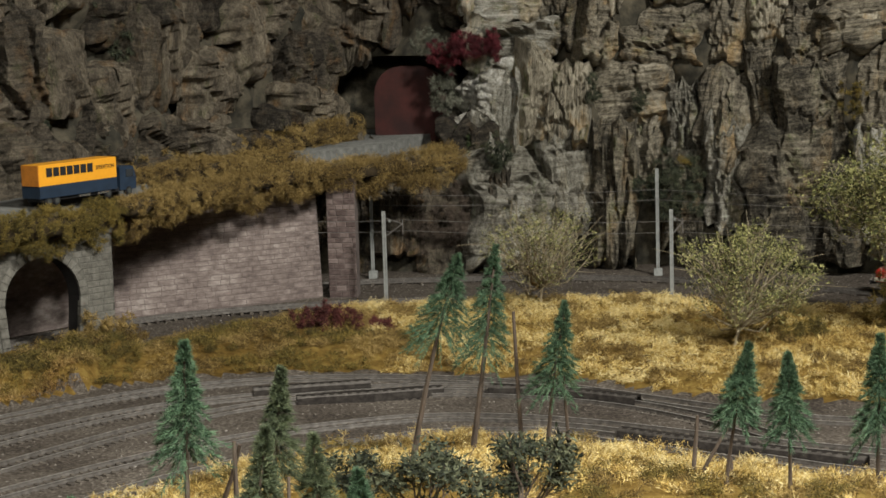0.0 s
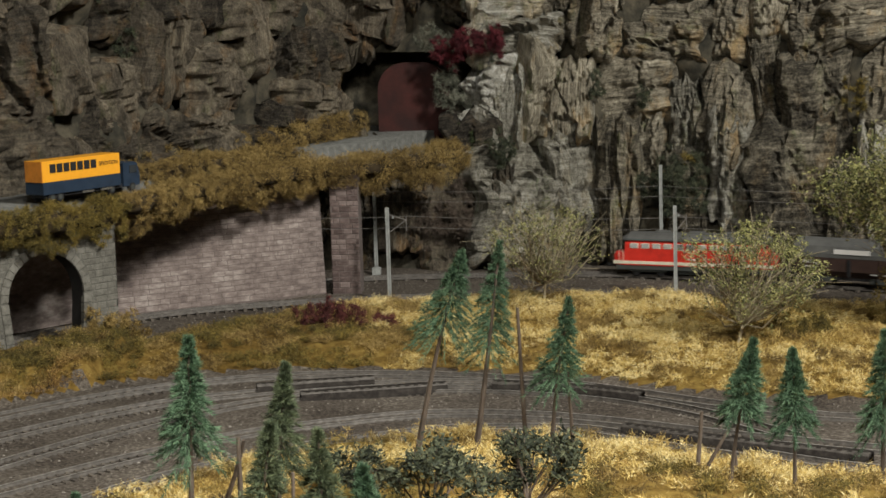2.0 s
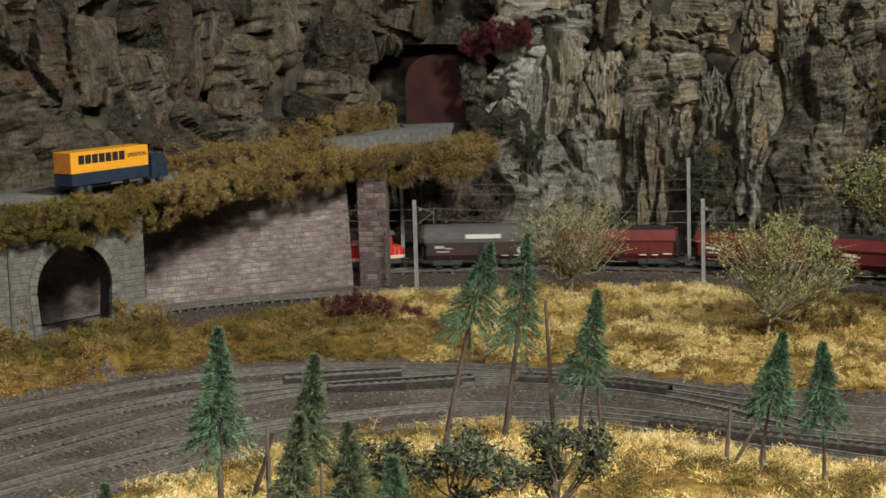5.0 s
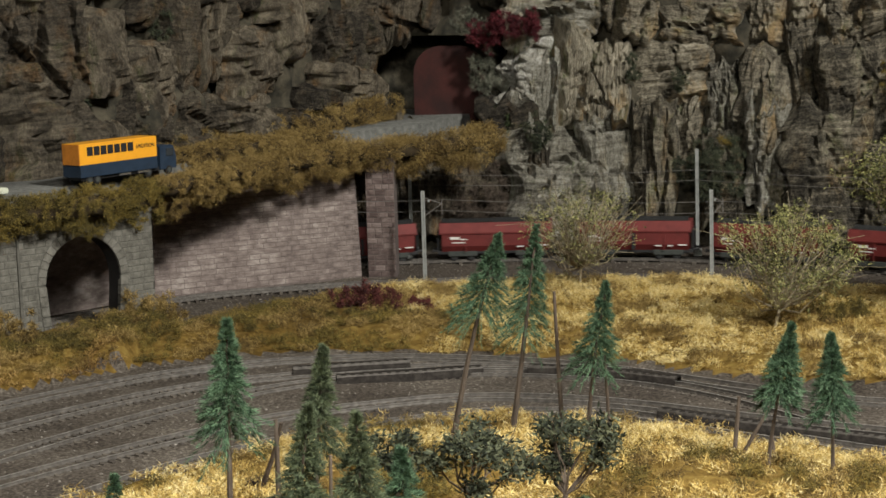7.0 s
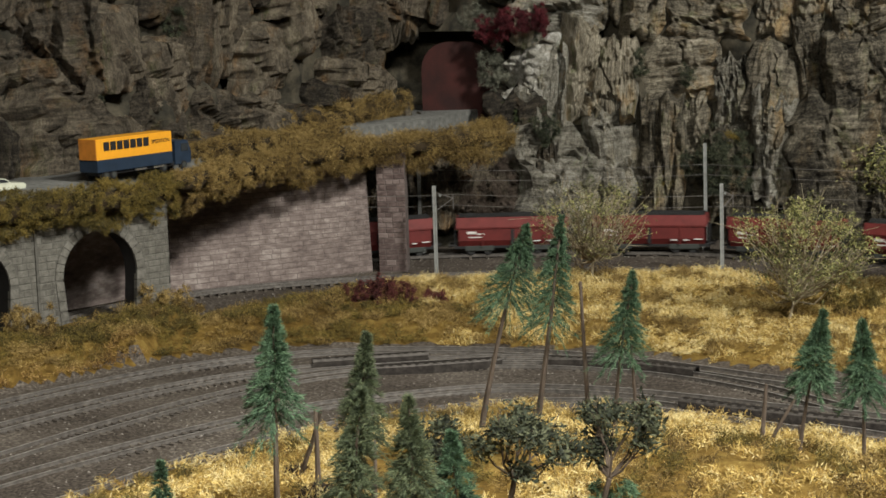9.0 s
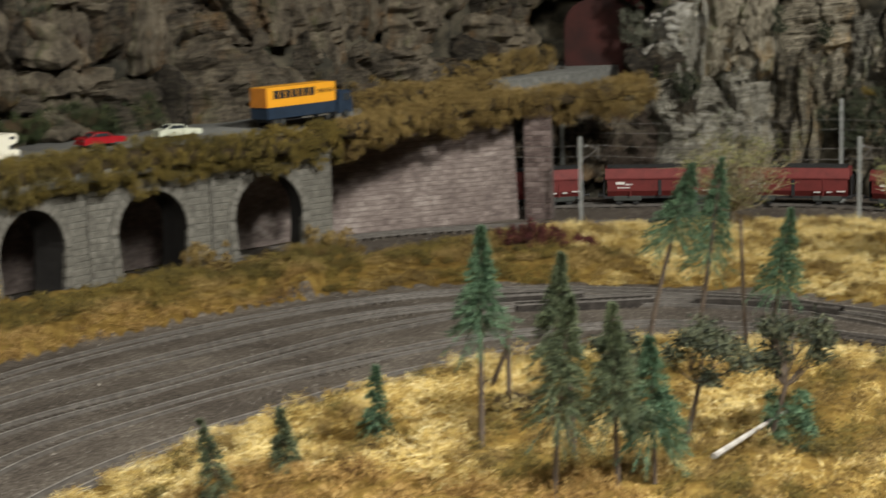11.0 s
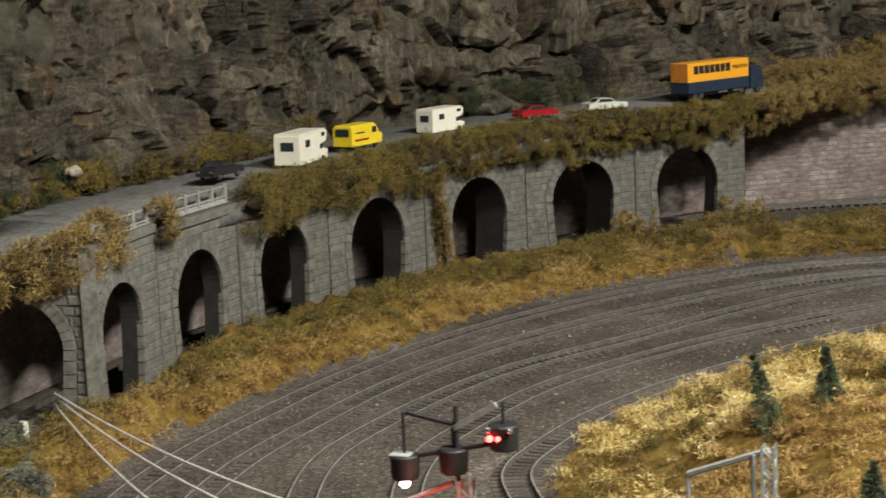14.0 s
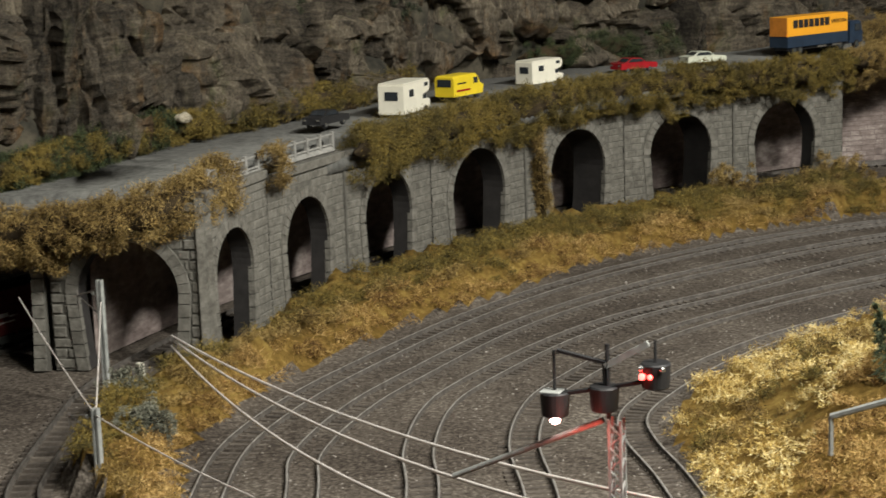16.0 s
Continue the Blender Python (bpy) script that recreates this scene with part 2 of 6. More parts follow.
def spline(pts, n=16):
    """Catmull-Rom through the points."""
    p = np.array(pts, float)
    q = np.vstack([2 * p[0] - p[1], p, 2 * p[-1] - p[-2]])
    out = []
    for i in range(1, len(q) - 2):
        a, b, c, d = q[i - 1:i + 3]
        for u in np.linspace(0, 1, n, endpoint=False):
            out.append(.5 * (2 * b + (c - a) * u + (2 * a - 5 * b + 4 * c - d) * u * u + (3 * b - a - 3 * c + d) * u ** 3))
    return np.array(out + [q[-2]])


def measured(curve):
    return np.concatenate([[0], np.cumsum(np.linalg.norm(np.diff(curve, axis=0), axis=1))])


def along(curve, s):
    """Points of a curve at lengths s (clamped), and unit directions."""
    cs = measured(curve)
    s = np.atleast_1d(s)
    p = np.stack([np.interp(s, cs, curve[:, k]) for k in range(curve.shape[1])], 1)
    e = 0.004
    a = np.stack([np.interp(s - e, cs, curve[:, k]) for k in range(curve.shape[1])], 1)
    b = np.stack([np.interp(s + e, cs, curve[:, k]) for k in range(curve.shape[1])], 1)
    d = b - a
    return p, d / np.maximum(np.linalg.norm(d, axis=1, keepdims=True), 1e-9)


def inside(poly, x, y):
    poly = np.asarray(poly)
    r = np.zeros(len(x), bool)
    j = len(poly) - 1
    for i in range(len(poly)):
        xi, yi, xj, yj = *poly[i], *poly[j]
        c = (yi > y) != (yj > y)
        r ^= c & (x < (xj - xi) * (y - yi) / (yj - yi + 1e-12) + xi)
        j = i
    return r


def edge_distance(line, x, y):
    line = np.asarray(line, float)
    best = np.full(len(x), 1e9)
    p = np.stack([x, y], 1)
    for a, b in zip(line[:-1], line[1:]):
        d = b - a
        u = np.clip(((p - a) @ d) / (d @ d), 0, 1)
        best = np.minimum(best, np.linalg.norm(p - a - u[:, None] * d, axis=1))
    return best


def wave(x, y, f, seed=0):
    """A cheap smooth field between about -1 and 1."""
    rs = np.random.RandomState(seed)
    v = 0
    for k in range(5):
        a, ph, g = rs.uniform(0, 6.28), rs.uniform(0, 6.28), f * rs.uniform(.6, 1.7)
        v = v + np.sin((x * math.cos(a) + y * math.sin(a)) * g * 6.28 + ph)
    return v / 3


def fibres(name, pts, length, width, mat, parent=None, up=0.35, label="", seed=1, spread=0.004, per=6, normal=None):
    """Clumps of bent two-piece fibres round the given points."""
    rs = np.random.RandomState(seed)
    pts = np.repeat(np.asarray(pts, float), per, axis=0)
    n = len(pts)
    base = pts + rs.normal(0, spread, (n, 3)) * (1, 1, .6)
    d = rs.normal(0, 1, (n, 3))
    d[:, 2] = d[:, 2] * .6 + up
    if normal is not None:
        d += np.repeat(np.asarray(normal, float), per, axis=0)
    d /= np.linalg.norm(d, axis=1, keepdims=True)
    e = d + rs.normal(0, .55, (n, 3))
    e /= np.linalg.norm(e, axis=1, keepdims=True)
    w = np.cross(d, rs.normal(0, 1, (n, 3)))
    w /= np.linalg.norm(w, axis=1, keepdims=True) + 1e-9
    ln = (length * rs.uniform(.5, 1.3, n))[:, None]
    w = w * (width * rs.uniform(.6, 1.4, n))[:, None]
    mid = base + d * ln * .5
    tip = mid + e * ln * .5
    v = np.stack([base, mid + w * .6, mid - w * .6, tip], 1).reshape(-1, 3)
    i = np.arange(n)[:, None] * 4
    f = np.concatenate([i + [0, 1, 2], i + [2, 1, 3]])
    return bulk(name, v, f, mat, parent, label)


def tufts(name, centres, radius, mat, parent=None, per=86, label="", seed=1, length=.004, width=.00023, normal=None, squash=.8):
    """Cushions of short curly fibres standing out from each centre; with normals the cushions open that way."""
    rs = np.random.RandomState(seed)
    centres = np.asarray(centres, float)
    k = len(centres)
    n = k * per
    c = np.repeat(centres, per, axis=0)
    r = np.repeat(radius * rs.uniform(.55, 1.35, k), per)[:, None]
    d = rs.normal(0, 1, (n, 3))
    d /= np.linalg.norm(d, axis=1, keepdims=True)
    if normal is None:
        d[:, 2] = np.abs(d[:, 2]) + .1
    else:
        d += np.repeat(np.asarray(normal, float), per, axis=0) * .9
    d /= np.linalg.norm(d, axis=1, keepdims=True) + 1e-9
    lump = 1 + .25 * np.sin(9 * d[:, :1] + 40 * c[:, :1]) * np.sin(8 * d[:, 1:2] + 50 * c[:, 1:2])
    base = c + d * r * lump * rs.uniform(.3, 1, (n, 1)) * (1, 1, squash)
    e = d * .3 + rs.normal(0, .7, (n, 3))
    e /= np.linalg.norm(e, axis=1, keepdims=True) + 1e-9
    w = np.cross(e, rs.normal(0, 1, (n, 3)))
    w /= np.linalg.norm(w, axis=1, keepdims=True) + 1e-9
    w *= (width * rs.uniform(.7, 1.4, n))[:, None]
    tip = base + e * (length * rs.uniform(.5, 1.3, n))[:, None]
    v = np.stack([base - w, base + w, tip], 1).reshape(-1, 3)
    return bulk(name, v, np.arange(n * 3).reshape(-1, 3), mat, parent, label)


# ---- plan ----
TRACK_1 = [(-.30, -1.50), (-.357, -1.372), (-.385, -1.29), (-.396, -1.20), (-.394, -1.10), (-.380, -.95), (-.345, -.80), (-.285, -.66), (-.205, -.535),
           (-.12, -.447), (-.02, -.402), (.08, -.396), (.176, -.415), (.251, -.45), (.344, -.509), (.409, -.543), (.475, -.561), (.7, -.60), (1.3, -.68)]
TRACK_2 = [(-.25, -1.48), (-.308, -1.357), (-.336, -1.295), (-.350, -1.2), (-.348, -1.11), (-.335, -.97), (-.30, -.84), (-.245, -.72), (-.175, -.6),
           (-.10, -.51), (0, -.457), (.09, -.432), (.18, -.432), (.251, -.453)]
TRACK_3 = [(-.2, -1.45), (-.245, -1.338), (-.276, -1.272), (-.3, -1.19), (-.303, -1.12), (-.288, -1.0), (-.26, -.905), (-.2, -.79), (-.145, -.675),
           (-.085, -.575), (-.02, -.505), (.06, -.468), (.15, -.455), (.25, -.48), (.33, -.535), (.404, -.62)]
TRACK_4 = [(-.13, -1.45), (-.18, -1.33), (-.221, -1.245), (-.242, -1.165), (-.243, -1.10), (-.226, -.98), (-.19, -.885), (-.14, -.79), (-.08, -.70),
           (-.01, -.62), (.058, -.575), (.121, -.548), (.19, -.548), (.257, -.567), (.343, -.607), (.404, -.632), (.465, -.655), (.7, -.74), (1.3, -.92)]
TRACK_5 = [(-.06, -1.4), (-.12, -1.284), (-.157, -1.222), (-.177, -1.174), (-.178, -1.12), (-.165, -1.03), (-.135, -.94), (-.09, -.85), (-.04, -.755),
           (.033, -.668), (.09, -.628), (.15, -.598), (.236, -.594), (.281, -.615), (.343, -.648), (.402, -.685), (.457, -.712), (.7, -.81), (1.3, -1.02)]
TRACK_F = [(-.36, -1.55), (-.42, -1.45), (-.457, -1.402), (-.507, -1.29), (-.541, -1.2), (-.556, -1.1), (-.56, -.97), (-.552, -.82), (-.525, -.66), (-.48, -.5), (-.41, -.36),
           (-.33, -.22), (-.255, -.115), (-.168, -.052), (-.068, -.01), (.008, .008), (.1, .028), (.193, .036), (.316, .012), (.491, -.05), (.7, -.14), (1.3, -.3)]
TRACK_R = [(-.95, -1.75), (-.86, -1.6), (-.78, -1.45), (-.715, -1.28), (-.675, -1.12), (-.66, -.95), (-.64, -.75), (-.6, -.5), (-.52, -.27), (-.45, -.15),
           (-.36, -.06), (-.25, .04), (-.15, .105), (-.06, .145), (.0, .157), (.097, .166), (.2, .168), (.294, .15), (.448, .085), (.55, .03), (.7, -.05), (.9, -.13),
           (1.3, -.2), (2.0, -.22), (3.6, -.22)]
ARCADE = [(-.205, -.225), (-.265, -.326), (-.356, -.42), (-.422, -.537), (-.467, -.68), (-.494, -.827), (-.502, -.967), (-.495, -1.095), (-.49, -1.136)]
HILL_EDGE = [(.1, -1.75), (-.04, -1.4), (-.10, -1.30), (-.134, -1.232), (-.155, -1.165), (-.159, -1.083), (-.139, -.99), (-.105, -.9), (-.06, -.81), (-.025, -.765), (.023, -.699),
             (.073, -.648), (.153, -.618), (.239, -.62), (.323, -.665), (.401, -.705), (.459, -.735), (.8, -.87), (1.6, -1.12)]
HILL = HILL_EDGE + [(1.6, -1.75)]
FIELD_LOW = [(-.249, -.492), (-.192, -.442), (-.128, -.399), (-.056, -.377), (.096, -.371), (.224, -.396), (.298, -.45), (.367, -.478), (.433, -.489), (.482, -.495), (.8, -.55), (1.6, -.64)]
FIELD_TOP = [(-.30, -.29), (-.25, -.262), (-.2, -.245), (-.145, -.165), (-.088, -.098), (-.03, -.052), (.074, -.028), (.195, -.002), (.317, -.022), (.434, -.05), (.525, -.085), (.8, -.19), (1.6, -.36)]
FIELD = FIELD_LOW + FIELD_TOP[::-1]
VERGE_OUT = [(-.36, -1.43), (-.408, -1.311), (-.424, -1.214), (-.430, -1.158), (-.427, -1.059), (-.411, -.941), (-.381, -.849), (-.36, -.727), (-.315, -.634), (-.255, -.532), (-.195, -.455), (-.249, -.492)]
VERGE = [(-.33, -1.46), (-.408, -1.311), (-.424, -1.214), (-.430, -1.158), (-.427, -1.059), (-.411, -.941), (-.381, -.849), (-.36, -.727), (-.315, -.634), (-.255, -.532), (-.19, -.44),
         (-.2, -.25), (-.27, -.335), (-.361, -.43), (-.427, -.545), (-.472, -.684), (-.499, -.83), (-.506, -.967), (-.49, -1.095), (-.485, -1.17), (-.485, -1.27), (-.44, -1.38)]


def smooth(u):
    u = np.clip(u, 0, 1)
    return u * u * (3 - 2 * u)


def ground_height(x, y):
    x, y = np.atleast_1d(np.asarray(x, float)), np.atleast_1d(np.asarray(y, float))
    z = .0007 * wave(x, y, 4, 3) + .0005 * wave(x, y, 30, 4) - .0013
    h = inside(HILL, x, y)
    d = edge_distance(HILL_EDGE, x, y)
    clump = .5 * wave(x, y, 19, 31) + .5 * wave(x, y, 37, 32)
    z = np.where(h, .002 + .0035 * clump + .056 * smooth(d / (.17 + .2 * smooth((y + 1.1) / .28))) + .005 * wave(x, y, 5, 5) * smooth(d / .1), z)
    f = inside(FIELD, x, y)
    df = np.minimum(edge_distance(FIELD_LOW, x, y), edge_distance(FIELD_TOP, x, y))
    z = np.where(f, .001 + .0035 * clump + .011 * smooth(df / .07) + .004 * wave(x, y, 6, 8) * smooth(df / .05), z)
    v = inside(VERGE, x, y)
    dv = edge_distance(VERGE_OUT, x, y)
    return np.where(v, .001 + .008 * clump * smooth(dv / .015) + .017 * smooth(dv / .026) + .003 * wave(x, y, 8, 9) * smooth(dv / .03), z)


# ---- room and board ----
def build_room():
    def slab(name, b, mat, label, category):
        bm = bmesh.new()
        box(bm, *b)
        tagged(part(name, bm, mat, None, label), category=category, kind="structure")
    slab("floor", (-3.6, -5, -1.0, 5.2, 3, -.95), M_PLASTER, "plain dark floor of the exhibition room", "floor")
    slab("ceiling", (-3.6, -5, 2.0, 5.2, 3, 2.06), M_PLASTER, "plain room ceiling above the layout", "ceiling")
    slab("wall_north", (-3.6, 3, -.95, 5.2, 3.1, 2.0), M_PLASTER, "plain dim room wall behind the cliff", "wall")
    slab("wall_south", (-3.6, -5.1, -.95, 5.2, -5, 2.0), M_PLASTER, "plain dim room wall facing the layout", "wall")
    slab("wall_west", (-3.7, -5, -.95, -3.6, 3, 2.0), M_PLASTER, "plain dim room side wall", "wall")
    slab("wall_east", (5.2, -5, -.95, 5.3, 3, 2.0), M_PLASTER, "plain dim room side wall", "wall")


def build_ground():
    xs = np.concatenate([np.arange(-1.7, -.62, .04), np.arange(-.62, .75, .008), np.arange(.75, 4.2, .05)])
    ys = np.concatenate([np.arange(-1.8, -1.45, .03), np.arange(-1.45, .3, .008), np.arange(.3, 1.0, .05)])
    gx, gy = np.meshgrid(xs, ys)
    z = ground_height(gx.ravel(), gy.ravel())
    v = np.stack([gx.ravel(), gy.ravel(), z], 1)
    nx, ny = len(xs), len(ys)
    i = (np.arange(ny - 1)[:, None] * nx + np.arange(nx - 1)).ravel()
    f = np.stack([i, i + 1, i + nx + 1, i + nx], 1)
    ob = bulk("ground", v, f, M_BALLAST)
    ob.data.materials.append(M_SOIL)
    c = v[f].mean(1)
    grassy = inside(HILL, c[:, 0], c[:, 1]) | inside(FIELD, c[:, 0], c[:, 1]) | inside(VERGE, c[:, 0], c[:, 1])
    rim = np.minimum(edge_distance(HILL_EDGE, c[:, 0], c[:, 1]), np.minimum(edge_distance(FIELD_LOW, c[:, 0], c[:, 1]), edge_distance(VERGE_OUT[:-1], c[:, 0], c[:, 1])))
    grassy &= rim > .003
    ob.data.polygons.foreach_set("material_index", grassy.astype(np.int32))
    ob.data.shade_smooth()
    tagged(ob, "brown-grey ballasted ground with turf patches", "ground", kind="structure")
    bm = bmesh.new()
    box(bm, -1.7, -1.8, -.06, 4.15, .95, -.012)
    tagged(part("board", bm, M_BOARD, None, "dark timber board carrying the model railway"), category="base board", kind="structure")
    bm = bmesh.new()
    for x in (-1.5, 1.2, 3.9):
        for y in (-1.65, .8):
            box(bm, x - .04, y - .04, -.95, x + .04, y + .04, -.06)
    tagged(part("board_trestle", bm, M_BOARD, None, "dark timber legs under the layout board"), category="support", kind="structure")


# ---- tracks ----
def build_track(pts, label, z=0.0, steel=None):
    curve = spline(pts)
    total = measured(curve)[-1]
    top = empty("railway_track", label=label, category="railway track", group="tracks of the layout")
    s = np.arange(0, total, .006)
    p, d = along(curve, s)
    nrm = np.stack([-d[:, 1], d[:, 0]], 1)
    for side in (-1, 1):
        prof = [(-.0011, -.001), (-.0011, .0005), (-.0004, .0008), (-.0007, .0019), (-.0006, .0024), (.0006, .0024), (.0007, .0019), (.0004, .0008), (.0011, .0005), (.0011, -.001)]
        k = len(prof)
        v = np.concatenate([np.concatenate([p + nrm * (side * .0087 + a), np.full((len(p), 1), z + b + .0012)], 1)[:, None] for a, b in prof], 1).reshape(-1, 3)
        i = np.arange(len(p) - 1)[:, None] * k
        f = np.concatenate([np.concatenate([i + j, i + j + 1, i + k + j + 1, i + k + j], 1) for j in range(k - 1)])
        ob = bulk("rail", v, f[:, ::-1], steel or M_RAIL, top)
        # rusty sides, coloured darker to draw the shadow line along each rail
        ob.data.materials.append(M_RAILSIDE)
        web = np.ones(len(f), np.int32)
        web[4 * (len(p) - 1):5 * (len(p) - 1)] = 0
        ob.data.polygons.foreach_set("material_index", web)
    bm = bmesh.new()
    box(bm, -.0155, -.0017, -.0015, .0155, .0017, .0012)
    for q in (-.0087, .0087):
        box(bm, q - .0022, -.0012, .0011, q + .0022, .0012, .0019)
    me = bpy.data.meshes.new("sleeper")
    bm.to_mesh(me)
    bm.free()
    me.materials.append(M_SLEEPER)
    sp, sd = along(curve, np.arange(.004, total, max(.0072, total / 298)))
    for (x, y), (dx, dy) in zip(sp, sd):
        ob = new("sleeper", me)
        ob.parent = top
        ob.matrix_basis = pose(x, y, z - .0005, 0, 0, math.degrees(math.atan2(dy, dx)) + 90)
    return curve


def build_turnout(pts, wide, label):
    """Points of a turnout: a dark tapered bed, raised blades and a row of slide chairs."""
    curve = spline(pts)
    total = measured(curve)[-1]
    top = empty("turnout", label=label, category="railway points", group="turnouts of the layout")
    s = np.linspace(0, total, 24)
    p, d = along(curve, s)
    n = np.stack([-d[:, 1], d[:, 0]], 1)
    w = wide * (.55 + .45 * np.sin(np.linspace(.35, 2.5, 24)))

    def strip(name, offset, half, z0, z1, mat, text=""):
        prof = [(-1, z0), (-.85, z1), (.85, z1), (1, z0)]
        v = np.concatenate([np.concatenate([p + n * (offset + half * a)[:, None], np.full((24, 1), z)], 1)[:, None] for a, z in prof], 1).reshape(-1, 3)
        i = np.arange(23)[:, None] * 4
        f = np.concatenate([np.concatenate([i + j, i + 4 + j, i + 5 + j, i + j + 1], 1) for j in range(3)])
        bulk(name, v, f, mat, top, text)
    strip("bed", 0 * w, w, -.003, .0052, M_SLEEPERDARK, "near-black plastic bed")
    strip("cover", w * .3, w * .5, .003, .0062, M_SLEEPERDARK, "near-black drive cover")
    for k in (-.75, -.25):
        strip("blade", w * k, np.full(24, .0007), .004, .0064, M_RAILSIDE)
    bm = bmesh.new()
    box(bm, -.0016, -.0016, 0, .0016, .0016, .0016)
    me = bpy.data.meshes.new("slide_chair")
    bm.to_mesh(me)
    bm.free()
    me.materials.append(M_SLEEPERDARK)
    for (x, y), (dx, dy), ww in zip(*along(curve, np.arange(.006, total, .0075)), np.interp(np.arange(.006, total, .0075), s, w)):
        ob = new("slide_chair", me)
        ob.parent = top
        ob.matrix_basis = pose(x - dy * ww * -.5, y + dx * ww * -.5, .0051, 0, 0, math.degrees(math.atan2(dy, dx)))


# ---- grass ----
def scatter(poly, density, seed, keep=None):
    rs = np.random.RandomState(seed)
    p = np.asarray(poly)
    lo, hi = p.min(0), p.max(0)
    n = int(np.prod(hi - lo) * density)
    x, y = rs.uniform(lo[0], hi[0], n), rs.uniform(lo[1], hi[1], n)
    ok = inside(poly, x, y)
    x, y = x[ok], y[ok]
    if keep is not None:
        ok = keep(x, y, rs)
        x, y = x[ok], y[ok]
    return np.stack([x, y, ground_height(x, y) + rs.uniform(-.001, .0035, len(x))], 1)


def build_grass():
    near = lambda x, y, rs: (x < .56) & (y > -1.46) & ((x < .32) | (y > -1.15))
    f = scatter(FIELD, 11500, 11, lambda x, y, rs: (x < .62))
    left = f[:, 0] + .3 * (f[:, 1] + .25) + .09 * wave(f[:, 0], f[:, 1], 5, 2) < .02
    shade = ~left & (wave(f[:, 0], f[:, 1], 9, 21) + .5 * wave(f[:, 0], f[:, 1], 23, 5) > .35)
    tagged(tufts("grass", f[~left & ~shade], .0082, M_STRAW, per=86, seed=3), "straw-yellow fibrous model turf", "grass", kind="stuff")
    dim = left & (wave(f[:, 0], f[:, 1], 8, 41) + .5 * wave(f[:, 0], f[:, 1], 21, 3) > .1)
    left &= ~dim
    tagged(tufts("grass", f[dim], .0082, M_OLIVE, per=86, seed=15), "olive undergrowth in the ochre turf", "grass", kind="stuff")
    tagged(tufts("grass", f[left], .0082, M_OCHRE, per=86, seed=4), "ochre-brown fibrous model turf", "grass", kind="stuff")
    tagged(tufts("grass", f[shade], .0082, M_OCHRE, per=86, seed=14), "darker ochre tufts in the straw turf", "grass", kind="stuff")
    h = scatter(HILL, 10500, 12, near)
    dull = (h[:, 0] > -.05) & (h[:, 0] < .2) & (h[:, 1] < -1.2 + .03 * wave(h[:, 0], h[:, 1], 4, 6))
    dull |= ((h[:, 0] - .345) / .05) ** 2 + ((h[:, 1] + .86) / .03) ** 2 < 1 + .5 * wave(h[:, 0], h[:, 1], 12, 4)
    mottle = wave(h[:, 0], h[:, 1], 11, 31) + .7 * wave(h[:, 0], h[:, 1], 31, 9)
    low = (h[:, 0] > .1) & (h[:, 1] < -.93)
    olive = ~dull & (mottle > np.where(low, .3, .75))
    brown = ~dull & ~olive & (mottle > np.where(low, -.25, .35))
    plain = ~dull & ~olive & ~brown
    tagged(tufts("grass", h[plain], .0082, M_STRAW, per=86, seed=5), "straw-yellow fibrous turf on the near hill", "grass", kind="stuff")
    tagged(tufts("grass", h[dull], .0082, M_RUST, per=86, seed=6), "rusty orange shaggy turf on the near hill", "grass", kind="stuff")
    tagged(tufts("grass", h[olive], .0082, M_OLIVE, per=86, seed=16), "olive mossy undergrowth on the near hill", "grass", kind="stuff")
    tagged(tufts("grass", h[brown], .0082, M_OCHRE, per=86, seed=17), "brown dead turf on the near hill", "grass", kind="stuff")
    v = scatter(VERGE, 15500, 13, lambda x, y, rs: (edge_distance(ARCADE, x, y) > .012 + .02 * (y > -.62)))
    olive = edge_distance(VERGE_OUT[:-1], v[:, 0], v[:, 1]) + .02 * wave(v[:, 0], v[:, 1], 8, 12) > .036
    rim = ~olive & (edge_distance(VERGE_OUT[:-1], v[:, 0], v[:, 1]) + .012 * wave(v[:, 0], v[:, 1], 10, 17) < .021)
    tagged(tufts("grass", v[rim], .0092, M_RUST, per=86, seed=27), "rusty orange shaggy turf along the track edge", "grass", kind="stuff")
    tagged(tufts("grass", v[~olive & ~rim], .0092, M_OCHRE, per=86, seed=7), "ochre shaggy turf along the arcade foot", "grass", kind="stuff")
    tagged(tufts("grass", v[olive], .0092, M_OLIVE, per=86, seed=8), "olive shaggy turf along the arcade foot", "grass", kind="stuff")


